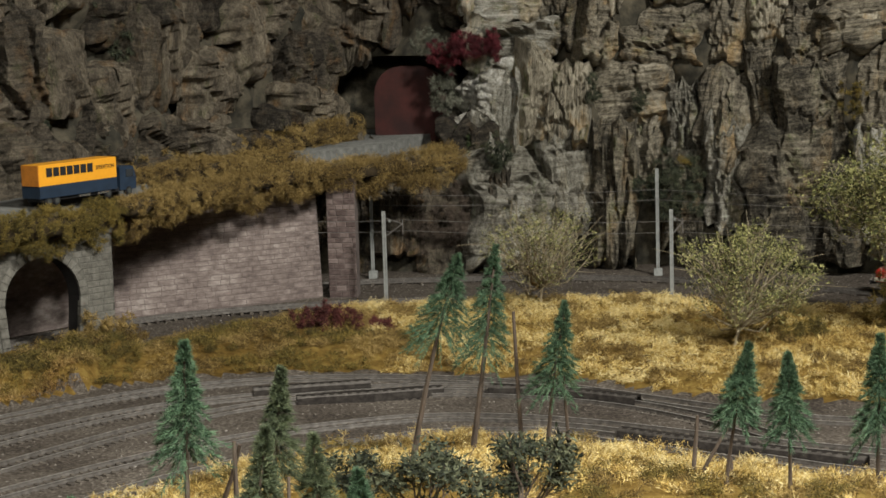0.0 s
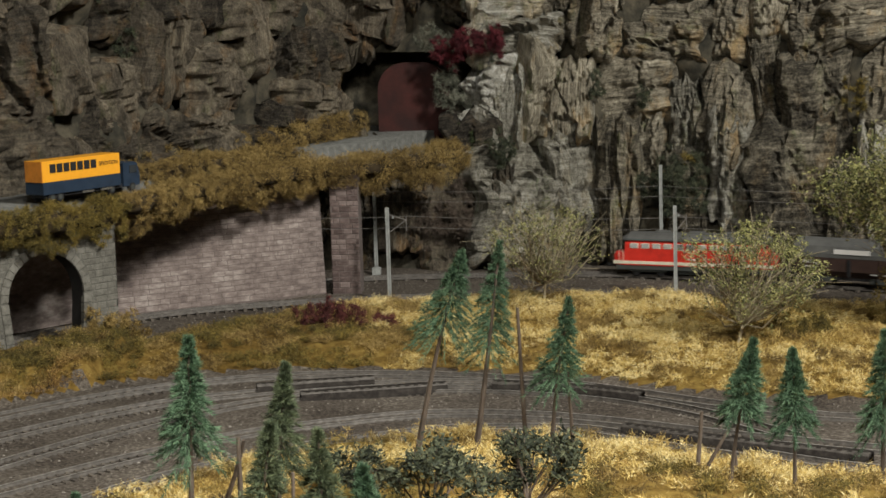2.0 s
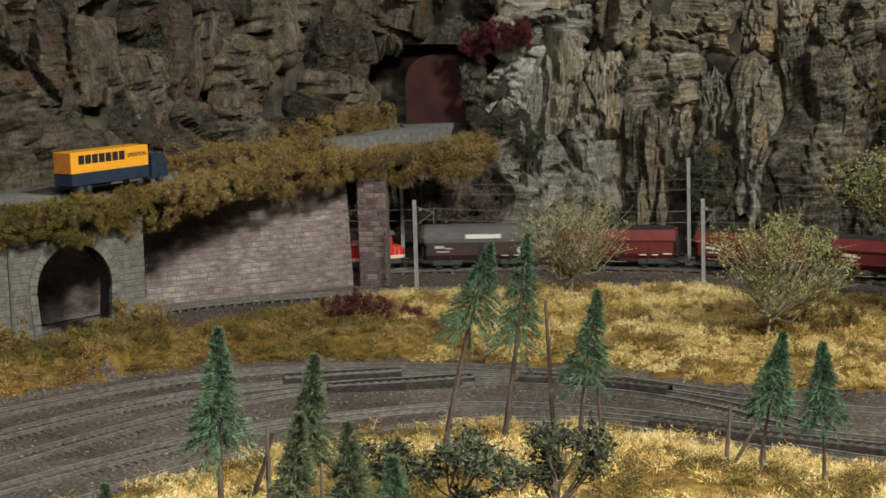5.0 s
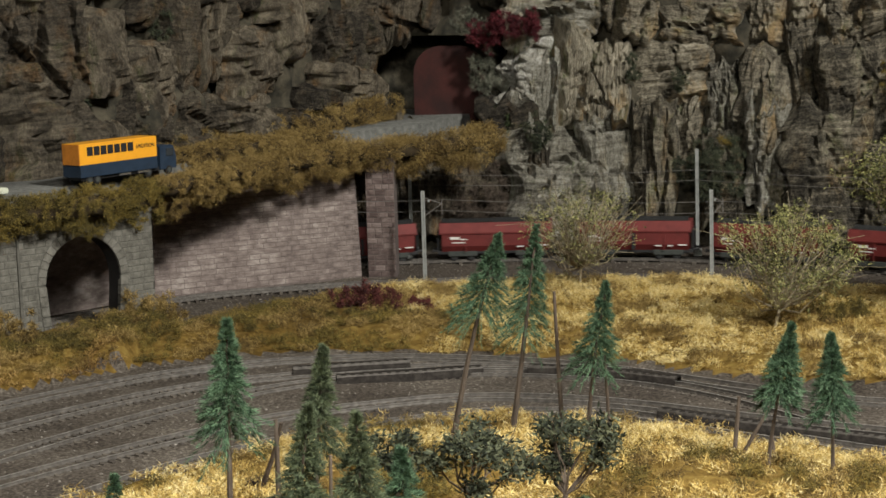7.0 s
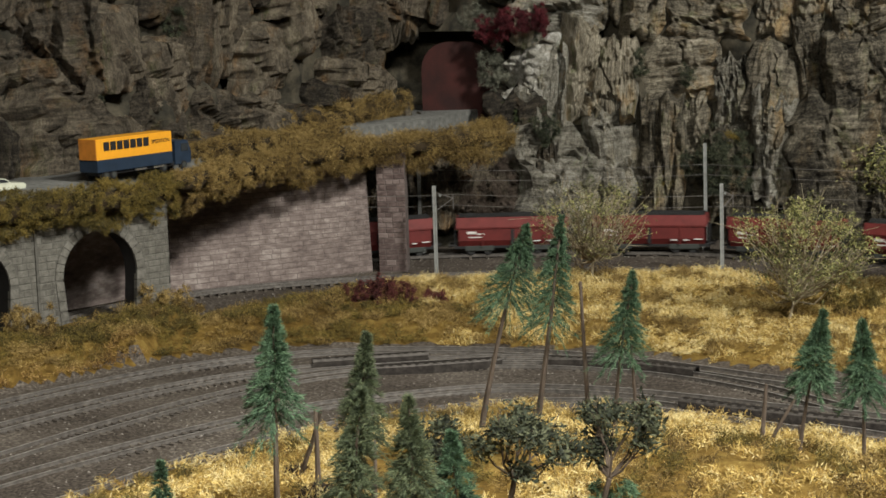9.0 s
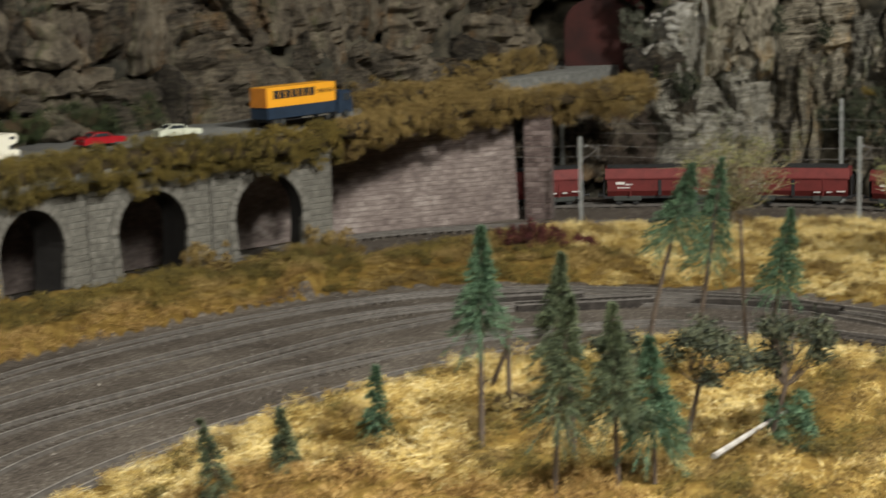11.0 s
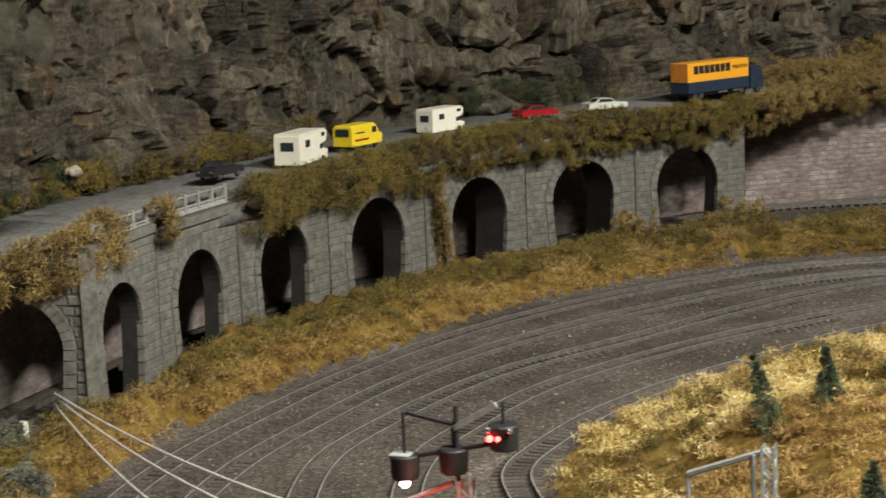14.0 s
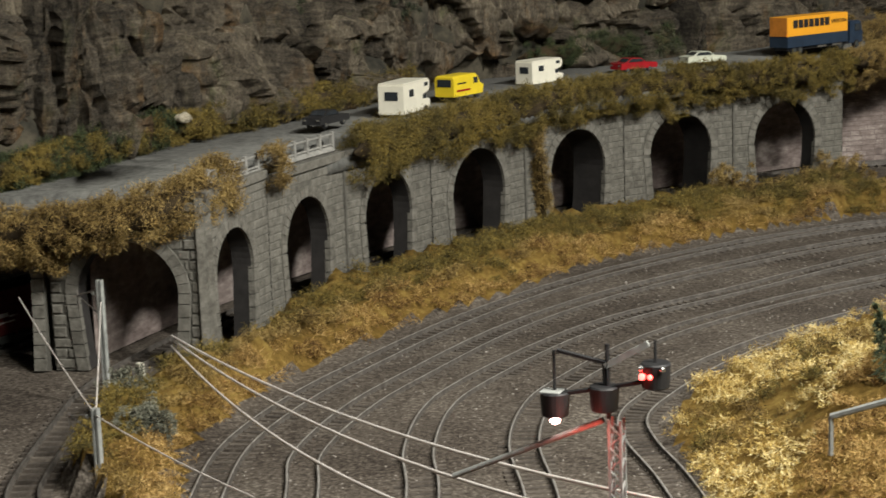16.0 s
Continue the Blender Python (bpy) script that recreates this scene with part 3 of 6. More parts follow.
def hedge(path, height, depth, mat, label, density=9000, drop=0.0, seed=1, name="hedge"):
    """A shaggy bank of fibre along a 3D path; drop hangs it over the edge in lobes."""
    rs = np.random.RandomState(seed)
    c = spline(path)
    total = measured(c)[-1]
    n = int(total * density * .1 * (height + depth) / .06)
    s = rs.uniform(0, total, n)
    p, d = along(c, s)
    nrm = np.stack([-d[:, 1], d[:, 0], np.zeros(n)], 1)
    nrm /= np.linalg.norm(nrm, axis=1, keepdims=True) + 1e-9
    lobe = .5 + .5 * np.sin(s * 60 + 1.7 * np.sin(s * 27 + seed)) * np.sin(s * 33 + seed)
    a = rs.uniform(0, 2 * math.pi, n)
    r = np.sqrt(rs.uniform(.35, .85, n))
    zz = np.sin(a) * r * height * .5 * (.75 + .35 * lobe)
    zz = np.where(zz < 0, zz * (1 + 1.5 * drop * lobe / max(height, 1e-6)), zz)
    q = p + nrm * (np.cos(a) * r * depth * .5)[:, None]
    q[:, 2] += zz
    out = nrm * np.cos(a)[:, None] * .9
    out[:, 2] = np.sin(a) * .6
    # added dark core: its colour stands for the shade between the tufts
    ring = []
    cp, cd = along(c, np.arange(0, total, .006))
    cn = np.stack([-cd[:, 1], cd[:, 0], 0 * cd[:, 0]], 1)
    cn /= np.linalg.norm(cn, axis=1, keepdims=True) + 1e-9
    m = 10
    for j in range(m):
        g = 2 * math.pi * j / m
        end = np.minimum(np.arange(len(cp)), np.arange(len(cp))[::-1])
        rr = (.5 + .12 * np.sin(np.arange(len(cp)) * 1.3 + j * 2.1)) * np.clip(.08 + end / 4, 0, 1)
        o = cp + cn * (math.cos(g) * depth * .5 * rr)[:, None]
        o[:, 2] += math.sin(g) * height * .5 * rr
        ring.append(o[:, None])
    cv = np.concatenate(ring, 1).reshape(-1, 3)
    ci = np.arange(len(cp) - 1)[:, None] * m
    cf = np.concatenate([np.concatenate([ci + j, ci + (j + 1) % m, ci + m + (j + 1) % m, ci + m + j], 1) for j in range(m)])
    core = bulk("shade_core", cv, cf, M_CORE)
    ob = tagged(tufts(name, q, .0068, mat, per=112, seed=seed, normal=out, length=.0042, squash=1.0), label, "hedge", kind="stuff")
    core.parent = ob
    return ob


# ---- arcade ----
def arch_profile(w, h, n=22):
    """Half-horseshoe opening outline from the left foot over the crown to the right foot (u, z)."""
    r = w / 2
    c = h - r
    out = [(-r * .86, 0), (-r * .935, c * .35), (-r * .985, c * .75)]
    for k in range(n + 1):
        a = math.pi * (1 - k / n)
        out.append((r * math.cos(a), c + r * math.sin(a)))
    return out + [(r * .985, c * .75), (r * .935, c * .35), (r * .86, 0)]


def block_row_wall(name, u0, u1, z0, z1, holes, parent, mat, bw, bh, proud, seed, gap=.0003):
    """Courses of stones as pieces in the plane y=0 (front towards -y), left out where a hole (function) lies."""
    rs = random.Random(seed)
    z, row = z0, 0
    while z < z1 - bh * .4:
        zt = min(z + bh * rs.uniform(.9, 1.1), z1)
        u = u0 - (bw * .5 if row % 2 else 0) * rs.uniform(.7, 1.2)
        while u < u1:
            ut = u + bw * rs.uniform(.65, 1.35)
            a, b = max(u, u0), min(ut, u1)
            if b - a > bw * .2:
                for hole in holes:
                    cuts = hole((z + zt) / 2)
                    if cuts and a < cuts[1] and b > cuts[0]:
                        if a < cuts[0] - .0015:
                            b = cuts[0]
                        elif b > cuts[1] + .0015:
                            a = cuts[1]
                        else:
                            a = b
                if b - a > bw * .16:
                    g, p = gap, proud * rs.uniform(.4, 1.3)
                    e = .0006
                    x0, x1, y0, y1 = a + g, b - g, z + g, zt - g
                    vs = [(x0, 0, y0), (x1, 0, y0), (x1, 0, y1), (x0, 0, y1), (x0 + e, -p, y0 + e), (x1 - e, -p, y0 + e), (x1 - e, -p, y1 - e), (x0 + e, -p, y1 - e)]
                    raw(name, vs, [(4, 5, 6, 7), (0, 1, 5, 4), (1, 2, 6, 5), (2, 3, 7, 6), (3, 0, 4, 7)], mat, parent)
            u = ut
        z, row = zt, row + 1


def build_bay(left, right, aw, ah, top_z, seed, centre=0.0, bold=False, lining=.0175):
    """One bay of the arcade between two plan points, seen from the track side."""
    l, r = Vector((*left, 0)), Vector((*right, 0))
    mid = (l + r) / 2
    w = (r - l).length
    ang = math.degrees(math.atan2(r.y - l.y, r.x - l.x))
    top = empty("arcade_bay", pose(mid.x, mid.y, 0, 0, 0, ang), label="grey ashlar arcade bay with a horseshoe arch opening", category="arcade", group="bays of the arcade")
    arch = [(u + centre, z) for u, z in arch_profile(aw, ah)]
    bm = bmesh.new()
    # front and back plates as fans of quads between the arch and the outline
    half = w / 2 - .0004
    outer = []
    for u, z in arch:
        if z <= 0:
            outer.append((math.copysign(half, u - centre), 0.0))
        else:
            a = math.atan2(z - ah * .45, u - centre)
            k = min((half if math.cos(a) > 0 else half) / max(abs(math.cos(a)), 1e-6), (top_z - ah * .45 if math.sin(a) > 0 else ah * .45) / max(abs(math.sin(a)), 1e-6))
            outer.append((max(-half, min(half, k * math.cos(a))), max(0, min(top_z, ah * .45 + k * math.sin(a)))))
    t = .015
    rings = []
    for y in (0, t):
        rings.append(([bm.verts.new((u, y, z)) for u, z in arch], [bm.verts.new((u, y, z)) for u, z in outer]))
    for i in range(len(arch) - 1):
        for q, flip in ((rings[0], False), (rings[1], True)):
            vs = [q[0][i], q[0][i + 1], q[1][i + 1], q[1][i]]
            bm.faces.new(vs if flip else vs[::-1])
        bm.faces.new([rings[0][0][i], rings[0][0][i + 1], rings[1][0][i + 1], rings[1][0][i]])
    for q, flip in ((rings[0], False), (rings[1], True)):
        for sgn in (-1, 1):
            ids = [i for i in range(len(arch) - 1) if (outer[i][0] * sgn > half - 1e-6) != (outer[i + 1][0] * sgn > half - 1e-6)]
            for i in ids:
                if 0 < i < len(arch) - 2:
                    c = bm.verts.new((sgn * half, 0 if q is rings[0] else t, top_z))
                    bm.faces.new([q[1][i], q[1][i + 1], c])
    bmesh.ops.recalc_face_normals(bm, faces=bm.faces)
    part("core", bm, M_JOINT, top)

    # sooty lining, near-black so its colour and depth carry the arch's inner shade
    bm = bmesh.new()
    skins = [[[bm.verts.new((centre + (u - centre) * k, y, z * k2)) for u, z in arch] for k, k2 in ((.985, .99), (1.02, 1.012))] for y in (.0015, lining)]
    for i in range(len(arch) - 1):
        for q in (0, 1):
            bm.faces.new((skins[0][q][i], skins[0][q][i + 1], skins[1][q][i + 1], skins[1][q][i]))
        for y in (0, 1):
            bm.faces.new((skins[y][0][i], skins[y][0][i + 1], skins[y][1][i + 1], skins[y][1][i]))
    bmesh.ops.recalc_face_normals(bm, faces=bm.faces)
    part("lining", bm, M_DARK, top, "sooty arch lining with the interior shade in its colour")

    def hole(z):
        ring = .0085
        if z > ah + ring:
            return None
        rr, c = aw / 2, ah - aw / 2
        if z > c:
            k = math.sqrt(max(0, (rr + ring) ** 2 - (z - c) ** 2))
        else:
            k = rr * (.86 + .14 * min(1, z / c) ** .8) + (ring if z > c * .2 else ring)
        return (centre - k, centre + k)
    block_row_wall("stone_block", -half, half, .001, top_z - .007, [hole], top, M_STONE, *((.0165, .0078, .0012) if bold else (.0125, .0064, .0004)), seed, .0007 if bold else .0003)
    # arch ring of voussoirs
    rr, c = aw / 2, ah - aw / 2
    n = 19
    for k in range(n):
        a0, a1 = math.pi * (k + .035) / n, math.pi * (k + .965) / n
        vs = []
        for yy in (-.002 if bold else -.0009, .004):
            for rad, aa in ((rr - .0004, a0), (rr + .008, a0), (rr + .008, a1), (rr - .0004, a1)):
                vs.append((centre + rad * math.cos(aa), yy, c + rad * math.sin(aa)))
        raw("voussoir", vs, [(0, 1, 2, 3), (4, 7, 6, 5), (0, 4, 5, 1), (1, 5, 6, 2), (2, 6, 7, 3), (3, 7, 4, 0)], M_STONE, top)
    for sgn in (-1, 1):
        z = .0
        while z < c - .003:
            zt = min(z + .0095, c)
            k0, k1 = rr * (.86 + .14 * min(1, z / c) ** .8), rr * (.86 + .14 * min(1, zt / c) ** .8)
            vs = []
            for yy in (-.002 if bold else -.0009, .004):
                vs += [(centre + sgn * (k0 - .0004), yy, z + .0004), (centre + sgn * (k0 + .008), yy, z + .0004), (centre + sgn * (k1 + .008), yy, zt - .0004), (centre + sgn * (k1 - .0004), yy, zt - .0004)]
            raw("voussoir", vs, [(0, 1, 2, 3), (4, 7, 6, 5), (0, 4, 5, 1), (1, 5, 6, 2), (2, 6, 7, 3), (3, 7, 4, 0)], M_STONE, top)
            z = zt
    bm = bmesh.new()
    box(bm, -half, -.0022, top_z - .0065, half, .016, top_z, .0006)
    part("coping", bm, M_STONE, top)
    if seed % 2 == 0:
        bm = bmesh.new()
        box(bm, half - .0022, -.002, 0, half, .0, top_z - .007)
        part("joint_strip", bm, M_JOINT, top)
    return top


def build_arcade():
    c = spline(ARCADE)
    cs = measured(c)
    arches = [(.1155, .083, .1), (.2514, .077, .0985), (.3915, .081, .0965), (.543, .083, .0965), (.6873, .076, .0965), (.8214, .074, .095), (.9475, .065, .093)]
    mids = [a[0] for a in arches]
    bounds = [.035] + [(a + b) / 2 for a, b in zip(mids[:-1], mids[1:])] + [cs[-1]]
    pts = along(c, bounds)[0]
    for k, (at, wide, high) in enumerate(arches):
        mid = (bounds[k] + bounds[k + 1]) / 2
        build_bay(pts[k + 1], pts[k], wide, high, .121 + (.004 if k > 5 else 0), k + 1, centre=mid - at, lining=(.02, .045, .04, .024, .018, .0165, .0165)[k])


def build_deck():
    q = [(.0, .37), (-.02, .3), (-.06, .2), (-.14, .115), (-.213, -.015), (-.248, -.118), (-.275, -.235), (-.33, -.33), (-.395, -.43), (-.455, -.55), (-.503, -.69), (-.532, -.83), (-.545, -.94),
         (-.548, -1.03), (-.58, -1.095), (-.655, -1.137), (-.85, -1.2)]
    hs = [.165, .163, .16, .156, .151, .148, .146, .143, .14, .137, .134, .131, .129, .127, .124, .12, .114]
    c = spline([(x, y, z) for (x, y), z in zip(q, hs)])
    p, d = along(c, np.arange(0, measured(c)[-1], .01))
    n = np.stack([-d[:, 1], d[:, 0], 0 * d[:, 0]], 1)
    n /= np.linalg.norm(n, axis=1, keepdims=True)
    prof = [(.044, -.024), (.044, -.014), (.027, -.012), (.026, 0), (-.05, 0), (-.3, -.004), (-.3, -.024)]
    v = np.concatenate([(p + n * a + (0, 0, b))[:, None] for a, b in prof], 1).reshape(-1, 3)
    k = len(prof)
    i = np.arange(len(p) - 1)[:, None] * k
    f = np.concatenate([np.concatenate([i + j, i + (j + 1) % k, i + k + (j + 1) % k, i + k + j], 1) for j in range(k)])
    ob = bulk("road", v, f, M_ROAD)
    tagged(ob, "grey asphalt road on the arcade deck", "road", kind="structure")
    return c


# ---- cliff ----
CLIFF_LEFT = [(-.80, -1.75), (-.75, -1.5), (-.70, -1.25), (-.655, -1.0), (-.62, -.8), (-.585, -.62), (-.53, -.45), (-.45, -.32), (-.385, -.24), (-.32, -.15), (-.27, -.05), (-.22, .06), (-.17, .17), (-.125, .27), (-.1, .34)]
CLIFF_RIGHT = [(.0, .42), (.05, .36), (.06, .29), (.1, .26), (.2, .27), (.31, .265), (.44, .225), (.55, .2), (.75, .17), (1.1, .1), (1.7, .02)]
CLIFF_LOW = [(-.26, .23), (-.15, .25), (-.05, .255), (.05, .26), (.1, .255)]


def cliff_sheet(name, line, z0, z1, parent, lean=.12, seed=1):
    c = spline(line)
    s = np.arange(0, measured(c)[-1], .012)
    p, d = along(c, s)
    n = np.stack([-d[:, 1], d[:, 0]], 1)
    zs = np.arange(z0, z1, .012)
    rows = []
    for z in zs:
        off = .018 * wave(s, np.full_like(s, z), 9, seed) + .01 * wave(s, np.full_like(s, z), 21, seed + 1) + lean * (z - z0)
        rows.append(np.concatenate([p + n * off[:, None], np.full((len(s), 1), z)], 1))
    v = np.concatenate(rows)
    k = len(s)
    i = (np.arange(len(zs) - 1)[:, None] * k + np.arange(k - 1)).ravel()
    # mossy backing, its dark colour also painting the shade in gaps between slabs
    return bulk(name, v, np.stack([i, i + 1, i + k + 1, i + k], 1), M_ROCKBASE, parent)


def slab_meshes(count, mat, seed):
    """Broken bark slabs about one unit wide: flat furrowed faces, strata steps, cracks and chipped edges."""
    rs = np.random.RandomState(seed)
    out = []
    n, m = 25, 29

    def field(a, b, c):
        return np.array([[noise.noise(Vector((p, q, c))) for p, q in zip(ra, rb)] for ra, rb in zip(a, b)])
    for q in range(count):
        u, w = np.meshgrid(np.linspace(-1, 1, n), np.linspace(-1, 1, m))
        ox, oz = rs.uniform(-40, 40, 2)
        rag = field(u * 2.6 + oz, w * 2.6 + ox, q + 21)
        fine = field(u * 7 + ox, w * 7 + oz, q + 13)
        # broken facets: each grid point follows the tilted plane of its nearest seed, with a cleft between planes
        k = rs.randint(4, 8)
        seeds = rs.uniform(-1.1, 1.1, (k, 2))
        squeeze = (1.5, .75) if q % 2 else (.75, 1.5)
        du = (u + .16 * rag)[..., None] - seeds[:, 0]
        dw = (w + .16 * fine)[..., None] - seeds[:, 1]
        dist = np.sqrt((du * squeeze[0]) ** 2 + (dw * squeeze[1]) ** 2)
        order = np.sort(dist, axis=2)
        own = dist.argmin(axis=2)
        tilt = rs.normal(0, .2, (k, 2))
        level = rs.uniform(-.3, .22, k)
        face = level[own] + tilt[own, 0] * np.take_along_axis(du, own[..., None], 2)[..., 0] + tilt[own, 1] * np.take_along_axis(dw, own[..., None], 2)[..., 0]
        cleft = np.clip(1 - (order[..., 1] - order[..., 0]) / .1, 0, 1) * .26
        fu, fw = (9, 2.2) if q % 3 == 0 else (2.2, 9)
        strata = field(u * fu + ox, w * fw + oz, q + 7)
        edge = np.maximum(np.abs(u) ** 10, np.abs(w) ** 10)
        y = -.5 + face + cleft - .09 * strata - .1 * fine + edge * .8
        x = u * .5 + .15 * rag * (np.abs(u) > .6)
        z = w * .5 + .15 * rag * (np.abs(w) > .6) + .02 * fine
        v = np.stack([x, y, z], 2).reshape(-1, 3)
        i = (np.arange(m - 1)[:, None] * n + np.arange(n - 1)).ravel()
        f = np.stack([i, i + 1, i + n + 1, i + n], 1).tolist()
        rim = list(range(n)) + list(range(2 * n - 1, m * n, n)) + list(range(m * n - 2, (m - 1) * n - 1, -1)) + list(range((m - 2) * n, 0, -n))
        v2 = v[rim].copy()
        v2[:, 1] = .6
        v2[:, [0, 2]] *= .9
        b = len(v)
        v = np.concatenate([v, v2])
        k = len(rim)
        f += [(rim[j], b + j, b + (j + 1) % k, rim[(j + 1) % k]) for j in range(k)]
        me = bpy.data.meshes.new("rock_slab")
        me.from_pydata([tuple(map(float, t)) for t in v], [], f)
        me.materials.append(mat)
        out.append(me)
    return out


def clad(line, z0, z1, parent, meshes, pale, seed, lean=.12, size=.078, tall=1.3, pale_at=None, skip=None):
    rs = random.Random(seed)
    c = spline(line)
    total = measured(c)[-1]
    z = z0
    while z < z1:
        hgt = size * tall * rs.uniform(.85, 1.4)
        s = rs.uniform(0, .04)
        while s < total:
            w = size * rs.choice((.5, .65, .85, 1.05, 1.35))
            (p,), (d,) = along(c, s + w / 2)
            zz = z + rs.uniform(-.03, .03)
            if not (skip and skip(p[0], p[1], zz)):
                is_pale = pale_at and pale_at(p[0], zz, rs)
                ob = new("rock_slab", rs.choice(pale if is_pale else meshes))
                ob.parent = parent
                back = lean * (zz - z0) + rs.uniform(-.007, .011)
                ang = math.degrees(math.atan2(d[1], d[0])) + rs.uniform(-22, 22)
                ob.matrix_basis = pose(p[0] - d[1] * back, p[1] + d[0] * back, zz + hgt / 2, rs.uniform(-13, 9), rs.uniform(-9, 9), ang) @ Matrix.Diagonal((w * 1.06, rs.uniform(.03, .052), hgt * rs.uniform(.75, 1.35), 1))
            s += w * rs.uniform(.85, 1.05)
        z += hgt * .82


def build_cliff():
    a = slab_meshes(16, M_ROCK, 5)
    tan = slab_meshes(14, M_ROCKTAN, 6)
    pale = slab_meshes(6, M_ROCKPALE, 9)
    left = empty("cliff", label="rugged cork-bark rock face above the road", category="cliff", kind="structure")
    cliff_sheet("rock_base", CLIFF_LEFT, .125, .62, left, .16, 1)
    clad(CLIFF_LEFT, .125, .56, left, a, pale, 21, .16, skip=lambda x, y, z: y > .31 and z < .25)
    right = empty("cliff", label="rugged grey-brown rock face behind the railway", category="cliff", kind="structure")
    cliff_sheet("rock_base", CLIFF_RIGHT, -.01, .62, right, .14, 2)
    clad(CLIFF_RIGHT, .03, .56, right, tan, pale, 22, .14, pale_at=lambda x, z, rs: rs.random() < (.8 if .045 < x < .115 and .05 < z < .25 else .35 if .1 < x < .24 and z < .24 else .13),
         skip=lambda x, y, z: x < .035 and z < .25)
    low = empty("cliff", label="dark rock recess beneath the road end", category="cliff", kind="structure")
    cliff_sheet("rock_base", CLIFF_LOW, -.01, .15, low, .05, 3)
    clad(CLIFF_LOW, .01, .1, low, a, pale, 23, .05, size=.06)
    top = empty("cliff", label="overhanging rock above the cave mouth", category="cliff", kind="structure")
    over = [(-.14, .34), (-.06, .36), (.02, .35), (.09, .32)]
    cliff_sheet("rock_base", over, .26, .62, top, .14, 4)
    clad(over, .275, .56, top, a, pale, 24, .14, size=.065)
    back = empty("cliff", label="mossy rock inside the cave mouth, coloured dark for shade", category="cliff", kind="structure")
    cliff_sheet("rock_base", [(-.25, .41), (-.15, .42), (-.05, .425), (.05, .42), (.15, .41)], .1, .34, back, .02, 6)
    # cave board with rounded upper corners
    rim = [(-.06, .15), (.03, .15)] + [(-.004 + .034 * math.cos(a), .214 + .034 * math.sin(a)) for a in np.linspace(0, math.pi / 2, 7)]
    rim += [(-.026 + .034 * math.cos(a), .214 + .034 * math.sin(a)) for a in np.linspace(math.pi / 2, math.pi, 7)]
    bm = loft([[(u, y, z) for u, z in rim] for y in (.305, .311)])
    tagged(part("tunnel_cover", bm, M_CAVE, None, "dark rust-red board closing the road tunnel mouth"), category="tunnel cover")


# ---- stone wall beside the track ----
def build_brick_wall():
    a, b = Vector((-.3255, -.1213, 0)), Vector((-.082, .055, 0))
    w = (b - a).length
    ang = math.degrees(math.atan2(b.y - a.y, b.x - a.x))
    top = empty("retaining_wall", pose(a.x, a.y, 0, -5, 0, ang), label="pinkish weathered brick retaining wall, leaning back beside the track", category="retaining wall")
    bm = bmesh.new()
    box(bm, 0, 0, -.003, w, .01, .145)
    part("core", bm, M_BRICKJOINT, top)
    block_row_wall("brick", 0, w, .0, .145, [], top, M_BRICK, .015, .0058, .0003, 77)
    # pier
    p = empty("wall_pier", pose(-.057, .048, 0, 0, 0, 4), label="dark brick pier at the end of the retaining wall", category="pier")
    bm = bmesh.new()
    box(bm, -.016, 0, -.003, .016, .03, .135, .0008)
    part("core", bm, M_BRICKJOINT, p)
    block_row_wall("brick", -.016, .016, .0, .134, [], p, M_PIERBRICK, .011, .0062, .0006, 78)


# ---- masts and wires ----
def mast(x, y, h, base=.0, label="pale grey catenary mast beside the track", arm=None, block=False):
    top = empty("catenary_mast", pose(x, y, base), label=label, category="catenary mast", group="catenary masts")
    bm = bmesh.new()
    for sx in (-.0013, .0013):
        box(bm, sx - .0006, -.0016, .0, sx + .0006, .0016, h)
    box(bm, -.0014, -.0005, 0, .0014, .0005, h)
    part("post", bm, M_POLE, top)
    if block:
        bm = bmesh.new()
        box(bm, -.005, -.005, -.006, .005, .005, .007, .001)
        part("foundation", bm, M_POLE, top)
    if arm:
        bm = bmesh.new()
        rod(bm, (0, 0, h * .93), (arm, .004, h * .86), .0005, seg=6)
        rod(bm, (0, 0, h * .72), (arm, .004, h * .86), .0005, seg=6)
        rod(bm, (arm, .004, h * .9), (arm, .004, h * .74), .0005, seg=6)
        part("arm", bm, M_WIRE, top)
        bm = bmesh.new()
        bmesh.ops.create_uvsphere(bm, u_segments=8, v_segments=6, radius=.0014, matrix=Matrix.Translation((arm * .3, .001, h * .89)))
        part("insulator", bm, M_POLE, top, "white insulator")
    return top


def wire(a, b, sag, r=.0003, mat=None, label="thin grey catenary wire"):
    a, b = np.array(a, float), np.array(b, float)
    t = np.linspace(0, 1, 15)[:, None]
    q = a + (b - a) * t - np.array((0, 0, 4 * sag)) * t * (1 - t)
    side = np.cross(b - a, (0, 0, 1))
    side /= np.linalg.norm(side)
    up = np.cross(side, b - a)
    up /= np.linalg.norm(up)
    v = np.concatenate([(q + (side * math.cos(k * math.pi / 3) + up * math.sin(k * math.pi / 3)) * r)[:, None] for k in range(6)], 1).reshape(-1, 3)
    i = np.arange(len(q) - 1)[:, None] * 6
    f = np.concatenate([np.concatenate([i + j, i + (j + 1) % 6, i + 6 + (j + 1) % 6, i + 6 + j], 1) for j in range(6)])
    return tagged(bulk("catenary_wire", v, f, mat or M_WIRE, None, label), category="wire", group="catenary wires")


